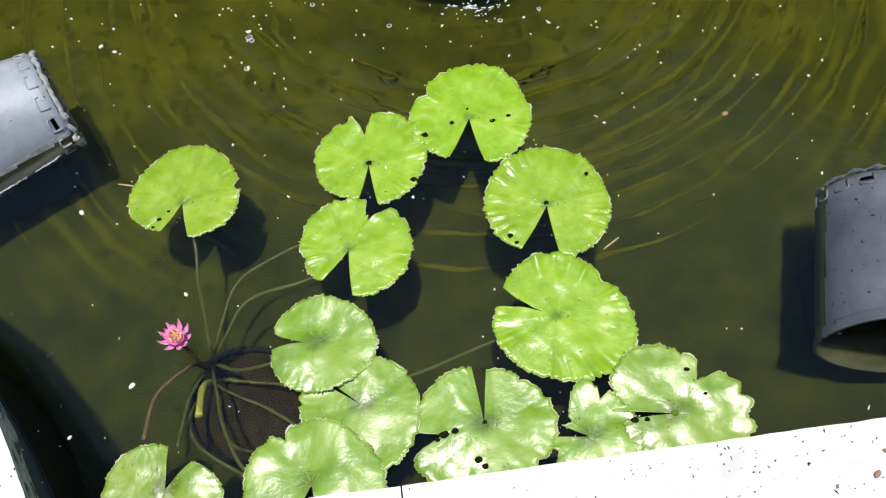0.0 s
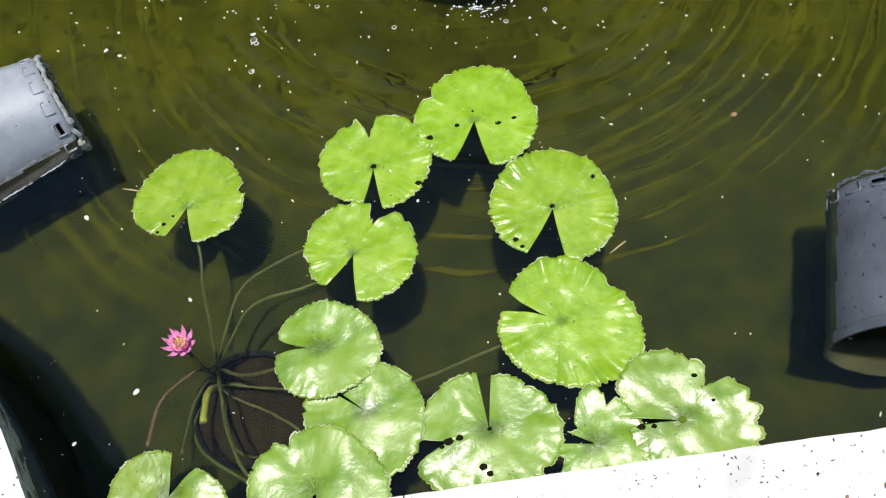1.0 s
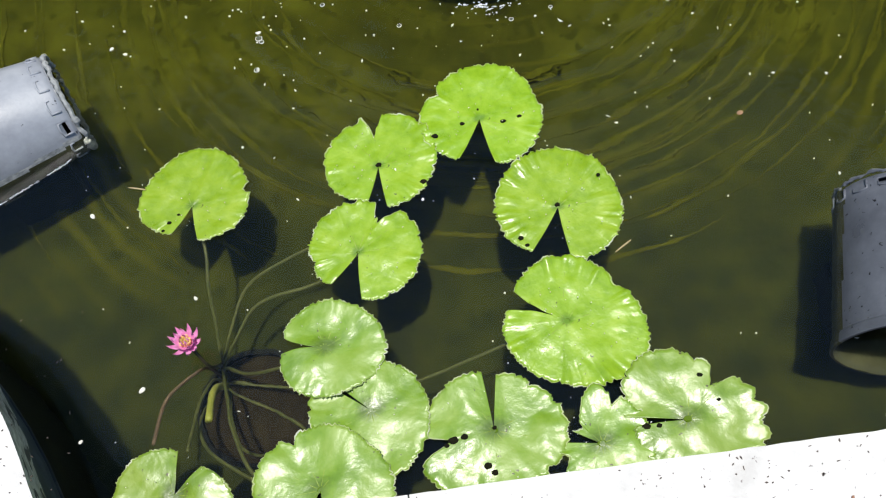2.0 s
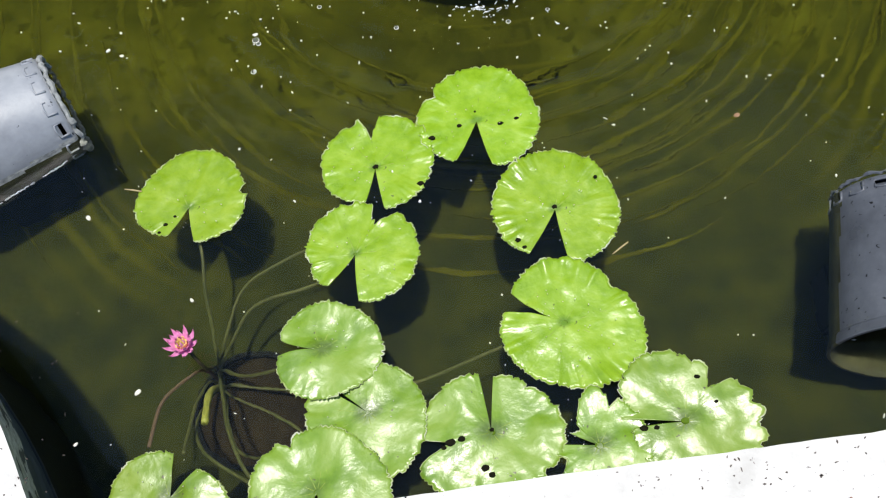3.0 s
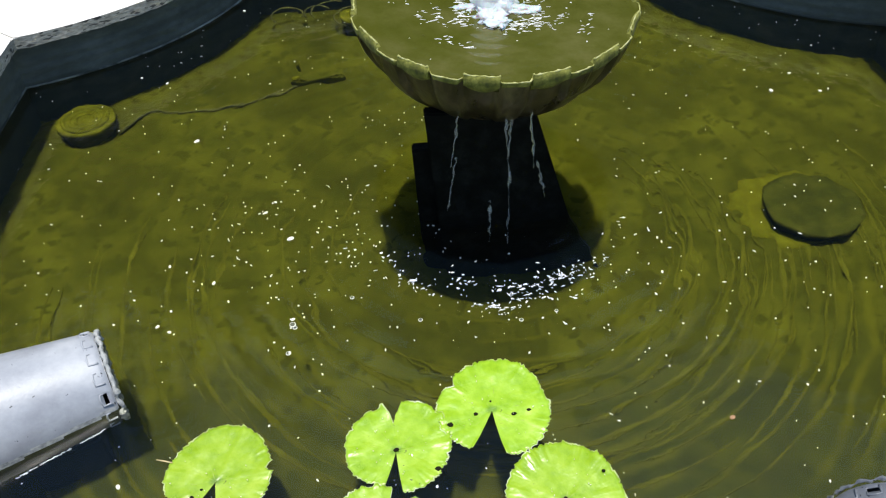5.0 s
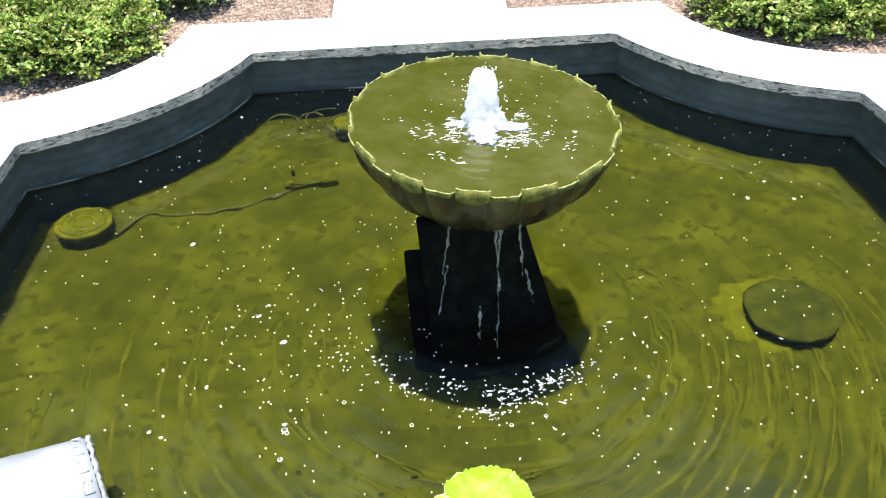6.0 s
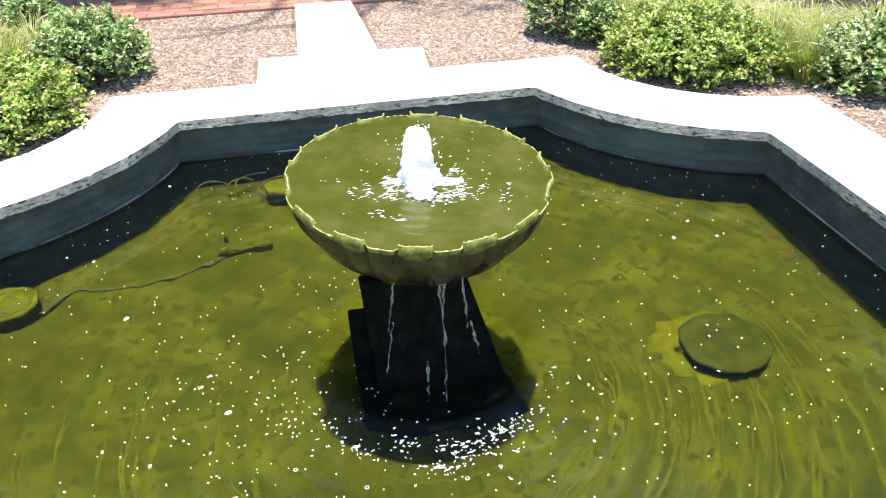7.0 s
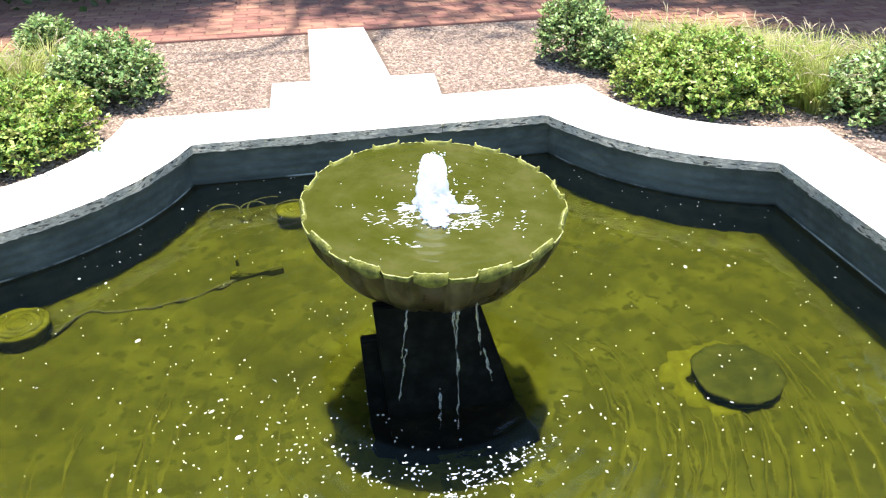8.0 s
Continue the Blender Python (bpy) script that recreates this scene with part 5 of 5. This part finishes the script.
ob = tagged(part("floating_leaf", bm, DRY_LEAF, smooth=True), "small orange-brown leaf scrap floating on the pond", "leaf")
ob.matrix_basis = pose(0.503, 1.049, 0.002, 0, 0, 25)
# streams that fall from the bowl
for i, (x, y, z0, z1, lean) in enumerate(((-0.150, 1.785, 0.565, 0.36, -0.03), (-0.165, 1.775, 0.40, 0.20, -0.03), (-0.020, 1.775, 0.565, 0.30, 0.02), (0.0, 1.78, 0.33, 0.03, 0.0), (0.005, 1.785, 0.565, 0.40, -0.01),
                                            (0.055, 1.775, 0.555, 0.34, 0.02), (0.085, 1.785, 0.36, 0.22, 0.03), (-0.06, 1.78, 0.22, 0.05, 0.0))):
    bm = bmesh.new()
    n = 22
    tube(bm, [(x + lean * k / n + 0.007 * noise.noise((k * 0.35, i, 0)), y + 0.006 * noise.noise((k * 0.35, i, 3)), z0 + (z1 - z0) * k / n) for k in range(n + 1)],
         [max(0.0003, 0.0055 * (1 - 0.6 * k / n) * (0.6 + 1.5 * noise.noise((k * 0.28, i * 3.1, 7)))) for k in range(n + 1)], 7)
    tagged(part("water_trickle", bm, DROP, smooth=True), "thin trickle of water falling from the bowl", "water", "trickles from the bowl")

# ---- shrubs and grass ----
def leaf_cloud(bm, rnd, count, centre, radii, size, fill=0.3, spray=1):
    """Small folded leaves over and inside a lumpy mound, in sprays of that many on one shoot."""
    c = Vector(centre)
    for _ in range(count // spray):
        d = Vector((rnd.gauss(0, 1), rnd.gauss(0, 1), rnd.gauss(0.25, 0.9))).normalized()
        if d.z < -0.35:
            d.z = -d.z
        lump = 1 + 0.20 * noise.noise(d * 2.3 + c) + 0.24 * noise.noise(d * 6.1 + c)
        r = (1 - fill * rnd.random() ** 1.8) * lump
        root = c + Vector((d.x * radii[0] * r, d.y * radii[1] * r, d.z * radii[2] * r))
        shoot = (d + Vector((rnd.uniform(-0.5, 0.5), rnd.uniform(-0.5, 0.5), rnd.uniform(0.0, 0.9)))).normalized()
        for k in range(spray):
            p = root + shoot * size * (0.35 * k if spray > 1 else 0)
            if p.z < 0.02:
                p.z = 0.02 + rnd.random() * 0.05
            u = (shoot * 0.35 + Vector((rnd.uniform(-1, 1), rnd.uniform(-1, 1), rnd.uniform(-0.3, 0.6)))).normalized()
            face = (Vector((rnd.uniform(-0.9, 0.9), rnd.uniform(-0.9, 0.9), 1.0)) + d * 0.4).normalized()
            w = face.cross(u).normalized()
            nrm = u.cross(w)
            s = size * rnd.uniform(0.6, 1.25)
            a, b = bm.verts.new(p), bm.verts.new(p + u * s)
            l = bm.verts.new(p + u * s * 0.5 + w * s * 0.32 + nrm * s * 0.1)
            q = bm.verts.new(p + u * s * 0.5 - w * s * 0.32 + nrm * s * 0.1)
            bm.faces.new((a, l, b))
            bm.faces.new((a, b, q))


def shrub(x, y, rx, ry, h, count, seed, mat, label, size=0.05):
    rnd = random.Random(seed)
    ob = thing("shrub", (x, y, GROUND - 0.02), label, "shrub", "shrubs round the pond")
    for k in range(9):
        bm = bmesh.new()
        a = rnd.uniform(0, 6.28)
        e = Vector((math.cos(a) * rx * 0.7, math.sin(a) * ry * 0.7, h * rnd.uniform(0.5, 0.85)))
        tube(bm, [Vector((rnd.uniform(-.03, .03), rnd.uniform(-.03, .03), 0)), e * 0.5 + Vector((0, 0, 0.03)), e], [0.008, 0.006, 0.003], 5)
        part("branch", bm, TWIG, ob)
    bm = bmesh.new()
    leaf_cloud(bm, rnd, count, (0, 0, h * 0.34), (rx * 0.97, ry * 0.97, h * 0.64), size, 0.42, 4)
    part("foliage", bm, mat, ob)
    # darker leaf colour inside paints the shade within the shrub
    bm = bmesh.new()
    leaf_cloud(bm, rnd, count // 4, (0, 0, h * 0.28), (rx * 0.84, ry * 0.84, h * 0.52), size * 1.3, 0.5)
    part("inner_foliage", bm, LEAF_DARK, ob, "dark inner leaves that paint the shade inside")
    return ob


shrub(2.07, 4.19, 0.50, 0.50, 0.35, 21250, 1, LEAF, "dense bright green shrub with small glossy leaves", 0.029)
shrub(3.07, 3.57, 0.48, 0.42, 0.36, 11250, 2, LEAF_BLUE, "dark green leafy shrub beside the coping", 0.032)
shrub(1.54, 5.05, 0.25, 0.24, 0.48, 4250, 3, LEAF_BLUE, "small upright grey-green shrub on gravel", 0.032)
shrub(1.70, 4.80, 0.20, 0.18, 0.30, 2500, 7, LEAF_BLUE, "small low grey-green shrub on gravel", 0.030)
shrub(-2.08, 4.20, 0.54, 0.48, 0.36, 20000, 4, LEAF, "dense bright green shrub with small glossy leaves", 0.030)
shrub(-1.58, 4.97, 0.33, 0.31, 0.40, 7000, 5, LEAF_BLUE, "rounded grey-green shrub on gravel", 0.032)
shrub(-2.13, 5.90, 0.21, 0.18, 0.32, 3000, 6, LEAF_BLUE, "small upright grey-green shrub on gravel", 0.032)


def grass_tuft(x, y, r, h, count, seed):
    rnd = random.Random(seed)
    ear = []
    bm = bmesh.new()
    for _ in range(count):
        a, q = rnd.uniform(0, 6.28), r * rnd.random() ** 0.6
        px, py = math.cos(a) * q * 0.6, math.sin(a) * q * 0.6
        lean = Vector((math.cos(a), math.sin(a), 0)) * h * rnd.uniform(0.1, 1.0)
        hh, w = h * rnd.uniform(0.6, 1.1), rnd.uniform(0.003, 0.006)
        s = Vector((-math.sin(a), math.cos(a), 0)) * w
        base = Vector((px, py, 0))
        rows = []
        for t in (0, 0.4, 0.75, 1.0):
            c = base + lean * t * t + Vector((0, 0, hh * (t - 0.25 * t ** 3)))
            rows.append((bm.verts.new(c - s * (1.02 - t)), bm.verts.new(c + s * (1.02 - t))))
        for u, v in zip(rows, rows[1:]):
            bm.faces.new((u[0], u[1], v[1], v[0]))
        if rnd.random() < 0.07:
            tip = base + lean + Vector((0, 0, hh * 0.75))
            ear.append((tip, lean.normalized()))
    ob = thing("grass_tuft", (x, y, GROUND - 0.02), "yellow-green ornamental grass tuft with dry seed heads", "grass", "grass tufts")
    tagged(part("blade_clump", bm, GRASS, ob), kind="stuff")
    bm = bmesh.new()
    for tip, way in ear:
        d = (way + Vector((rnd.uniform(-0.6, 0.6), rnd.uniform(-0.6, 0.6), rnd.uniform(0.2, 1.2)))).normalized()
        tube(bm, [tip - d * 0.02, tip + d * 0.03, tip + d * 0.075 + Vector((0, 0, -0.01))], [0.0010, 0.0028, 0.0008], 5)
    tagged(part("seed_head", bm, STRAW_PALE, ob), "dry straw-coloured seed heads", kind="stuff")


for i, (x, y, r, h) in enumerate(((1.98, 5.06, 0.22, 0.34), (2.22, 4.95, 0.26, 0.36), (2.46, 4.74, 0.26, 0.36), (2.72, 4.52, 0.26, 0.36), (2.96, 4.33, 0.26, 0.36), (3.20, 4.12, 0.26, 0.36), (3.45, 3.97, 0.26, 0.36), (2.32, 4.68, 0.20, 0.34),
                                  (2.62, 4.36, 0.22, 0.36), (2.84, 4.12, 0.22, 0.36), (2.60, 3.92, 0.15, 0.36), (2.62, 3.80, 0.14, 0.36), (2.56, 4.10, 0.18, 0.42), (3.70, 3.80, 0.26, 0.36), (2.08, 4.78, 0.18, 0.34), (3.95, 3.60, 0.28, 0.36), (3.42, 4.22, 0.24, 0.34), (2.50, 4.98, 0.22, 0.32), (-2.12, 5.05, 0.24, 0.40), (-2.42, 5.30, 0.26, 0.40), (-2.62, 4.90, 0.28, 0.40), (-2.02, 5.40, 0.18, 0.34))):
    grass_tuft(x, y, r, h, 420, 40 + i)

# bark chips on the bed, each a small lying splinter
rnd = random.Random(31)
bm = bmesh.new()
count = 0
while count < 64000:
    x, y = (rnd.uniform(-3.2, 3.8), rnd.uniform(2.3, 6.27)) if count < 40000 else (rnd.gauss(0, 2.6), rnd.gauss(1.5, 2.6))
    if y > 6.27 or (count < 40000 and rnd.random() > min(1, (y - 2.3) / 0.9, (3.9 - x) / 0.7, (x + 3.3) / 0.5)):
        continue
    dx, dy = CORNER - abs(x - CX), CORNER - abs(y - CY)
    if (abs(x) < CORNER and abs(y - CY) < DEEP * CORNER and not math.hypot(dx, dy) < ARC - WIDE) or (y > CY and ((abs(x - PX) < 0.57 and y < 5.02) or abs(x - PX) < 0.275)):
        continue
    count += 1
    a, l, w, h = rnd.uniform(0, 6.28), rnd.uniform(0.009, 0.026), rnd.uniform(0.004, 0.009), rnd.uniform(0.003, 0.008)
    c, s = math.cos(a), math.sin(a)
    z = GROUND - 0.021
    pts = [(l, 0, 0), (0, w, 0), (-l, 0, 0), (0, -w, 0), (l * 0.4, w * 0.3, h), (-l * 0.5, -w * 0.2, h * rnd.uniform(0.6, 1.3))]
    v = [bm.verts.new((x + px * c - py * s, y + px * s + py * c, z + pz)) for px, py, pz in pts]
    for f in ((0, 1, 4), (1, 5, 4), (1, 2, 5), (2, 3, 5), (3, 4, 5), (3, 0, 4)):
        bm.faces.new([v[k] for k in f])
tagged(part("bark_chips", bm, CHIP), "pinkish tan bark chips strewn over the bed", "bark chips", kind="stuff")

# seed husks and leaf scraps lying on the coping
inner_edge = CY - DEEP * HALF
flecks("seed_husks", 520, lambda q: (q.uniform(-0.95, 0.95), inner_edge - 0.006 - 0.28 * q.random(), TOP + 0.0025, q.gauss(0.8, 0.7)), lambda q: (q.uniform(0.0006, 0.0017), 0.0012 + 0.004 * q.random() ** 1.6), DEBRIS,
       "dark dry seed husks strewn on the coping", 33, "husks")
flecks("seed_husks", 150, lambda q: (-1.25 + q.gauss(0, 0.12), 0.42 + q.gauss(0, 0.14), TOP + 0.0025, q.uniform(0, 6.3)), lambda q: (q.uniform(0.0006, 0.0015), 0.0012 + 0.003 * q.random() ** 1.6), DEBRIS,
       "dark dry seed husks strewn on the curved coping", 34, "husks")
for x, y, r, turn in ((0.40, 0.10, 0.008, 40), (0.43, 0.135, 0.006, -20), (0.33, 0.09, 0.004, 70), (-0.25, 0.12, 0.004, 10)):
    bm = bmesh.new()
    loft(bm, [[(math.cos(t) * r * k * (1 + 0.3 * noise.noise((math.cos(t) * 2, math.sin(t) * 2, r * 400))), math.sin(t) * r * 0.6 * k, z + 0.003 * abs(math.cos(t))) for t in (2 * math.pi * j / 14 for j in range(14))] for k, z in ((0.9, 0.0), (1.0, 0.0015), (0.5, 0.003))])
    ob = tagged(part("dry_leaf", bm, DRY_LEAF, smooth=True), "reddish brown dry leaf scrap on the coping", "leaf", "leaf scraps")
    ob.matrix_basis = pose(x, y, TOP, 0, 0, turn)

# dark hedge behind the walk, and the tree over it that dapples the bricks
for seed, x, y, turn in ((8, 3.9, 6.68, -17), (12, -7.8, 7.72, 0)):
    bm = bmesh.new()
    rnd = random.Random(seed)
    for k in range(9):
        leaf_cloud(bm, rnd, 1300, (k * 0.75, 0.2 * (k % 2), 0.3), (0.6, 0.5, 0.6), 0.09)
    ob = tagged(part("hedge", bm, LEAF_DARK), "dark green hedge behind the brick walk", "hedge", "hedges behind the walk")
    ob.matrix_basis = pose(x, y, GROUND, 0, 0, turn)
PADS = [o for o in scene.objects if o.name.startswith("lily_pad")]
# pale flecks for debris and for the glints of water drops
flecks("pad_specks", 280, lambda q: (lambda o, a, r: (o.location.x + math.cos(a) * r, o.location.y + math.sin(a) * r, 0.014, a))(q.choice(PADS), q.uniform(0, 6.3), 0.03 + 0.09 * q.random()),
       lambda q: (q.uniform(0.0005, 0.0014), q.uniform(0.0006, 0.0022)), PETAL, "tiny pale specks for debris and painted drop glints on the lily pads", 25)
def garden_tree(x, y, a0, step, reach, seed, bare=(), dense=90):
    rnd = random.Random(seed)
    tree = thing("tree", (x, y, GROUND - 0.02), "tall spreading garden tree shading the brick walk", "tree", "trees over the walk")
    bm = bmesh.new()
    tube(bm, smooth_path([(0, 0, 0), (0.06, 0.02, 1.2), (-0.03, -0.05, 2.6), (0, -0.1, 3.6)]), [0.17 - 0.0045 * i for i in range(19)], 10)
    part("trunk", bm, TWIG, tree)
    tips = []
    for k in range(11):
        bm = bmesh.new()
        a = radians(a0 + step * k) + rnd.uniform(-0.1, 0.1)
        L = rnd.uniform(*reach)
        p = [Vector((0, -0.1, 2.9 + 0.07 * k)), Vector((math.cos(a) * L * 0.35, math.sin(a) * L * 0.35, 3.9)), Vector((math.cos(a) * L * 0.7, math.sin(a) * L * 0.7, 4.3)), Vector((math.cos(a) * L, math.sin(a) * L, 4.35))]
        sp = smooth_path(p, 6)
        tube(bm, sp, [0.06 - 0.0026 * i for i in range(len(sp))], 7)
        part("limb", bm, TWIG, tree)
        tips += sp[6:]
    for pts in bare:
        bm = bmesh.new()
        sp = smooth_path([Vector(p) - Vector((x, y, GROUND)) for p in pts], 6)
        tube(bm, sp, [0.05 - 0.035 * i / len(sp) for i in range(len(sp))], 7)
        part("limb", bm, TWIG, tree, "long bare limb")
    bm = bmesh.new()
    for c in tips:
        for _ in range(3):
            q = c + Vector((rnd.gauss(0, 0.4), rnd.gauss(0, 0.35), rnd.gauss(0.1, 0.25)))
            leaf_cloud(bm, rnd, dense, q, (0.34, 0.3, 0.2), 0.12, 0.8)
    part("crown", bm, LEAF_DARK, tree)


garden_tree(0.6, 9.5, 195, 15, (2.6, 4.1), 8, dense=22, bare=(((0.6, 9.4, 3.6), (0.7, 7.4, 4.4), (0.2, 5.62, 4.3), (-0.5, 5.46, 4.25), (-1.3, 5.38, 4.2)), ((0.6, 9.4, 3.4), (-0.2, 7.4, 4.2), (-0.45, 6.0, 4.2), (-0.75, 5.55, 4.1), (-1.25, 5.62, 4.05))))
garden_tree(-3.9, 7.7, -30, 15, (1.2, 2.7), 9, dense=120)
garden_tree(5.6, 6.2, 105, 15, (1.3, 2.7), 10, dense=130)

def screen_tree(x, y, h, r, seed):
    """A tall tree beyond the walk, added out of view to block reflected sky: trunk, rising limbs and an uneven crown of
    leaf clumps.
    """
    rnd = random.Random(seed)
    tree = thing("tree", (x, y, GROUND - 0.02), "tall dense leafy tree added out of view to darken reflections in the pond", "tree", "tall trees behind the walk")
    bm = bmesh.new()
    sp = smooth_path([(0, 0, 0), (0.1, 0.05, h * 0.3), (-0.05, 0.1, h * 0.6), (0.05, 0, h * 0.9)])
    tube(bm, sp, [0.22 - 0.19 * i / len(sp) for i in range(len(sp))], 9)
    part("trunk", bm, TWIG, tree)
    bm = bmesh.new()
    for k in range(22):
        a, f = 2.4 * k, 0.22 + 0.7 * k / 22
        reach = r * (1.05 - 0.6 * abs(f - 0.5)) * rnd.uniform(0.75, 1.1)
        e = Vector((math.cos(a) * reach, math.sin(a) * reach, h * f + reach * 0.35))
        limb = bmesh.new()
        tube(limb, smooth_path([(0, 0.05, h * f), e * 0.5 + Vector((0, 0, h * f * 0.5)), e], 4), [0.07, 0.064, 0.058, 0.052, 0.045, 0.038, 0.03, 0.022, 0.012], 6)
        part("limb", limb, TWIG, tree)
        for _ in range(4):
            q = e * rnd.uniform(0.45, 1.0) + Vector((rnd.gauss(0, 0.3), rnd.gauss(0, 0.3), rnd.gauss(0.2, 0.4)))
            q.z = max(q.z, h * f * 0.9)
            leaf_cloud(bm, rnd, 120, q, (1.0, 1.0, 0.8), 0.30, 0.8)
    part("crown", bm, LEAF_DARK, tree)


for k, (x, h) in enumerate(((-9.5, 12.6), (-5.6, 13.8), (-1.9, 13.0), (2.0, 14.4), (5.9, 13.2), (9.8, 13.8))):
    screen_tree(x, 12.6 + 0.7 * (k % 2), h, 2.5, 200 + k)

# paving bricks nearest to the pond
bm = bmesh.new()
v = [bm.verts.new((dx * s, dy * w, z)) for z, s, w in ((-0.02, 0.101, 0.046), (-0.003, 0.101, 0.046), (0.0, 0.098, 0.043)) for dx, dy in ((-1, -1), (1, -1), (1, 1), (-1, 1))]
bm.faces.new(v[8:])
for j in (0, 4):
    for k in range(4):
        bm.faces.new((v[j + k], v[j + (k + 1) % 4], v[j + 4 + (k + 1) % 4], v[j + 4 + k]))
first = part("brick", bm, BRICK, walkway)
first.location = near_bricks[0]
for where in near_bricks[1:]:
    ob = new("brick", first.data)
    ob.parent = walkway
    ob.location = where
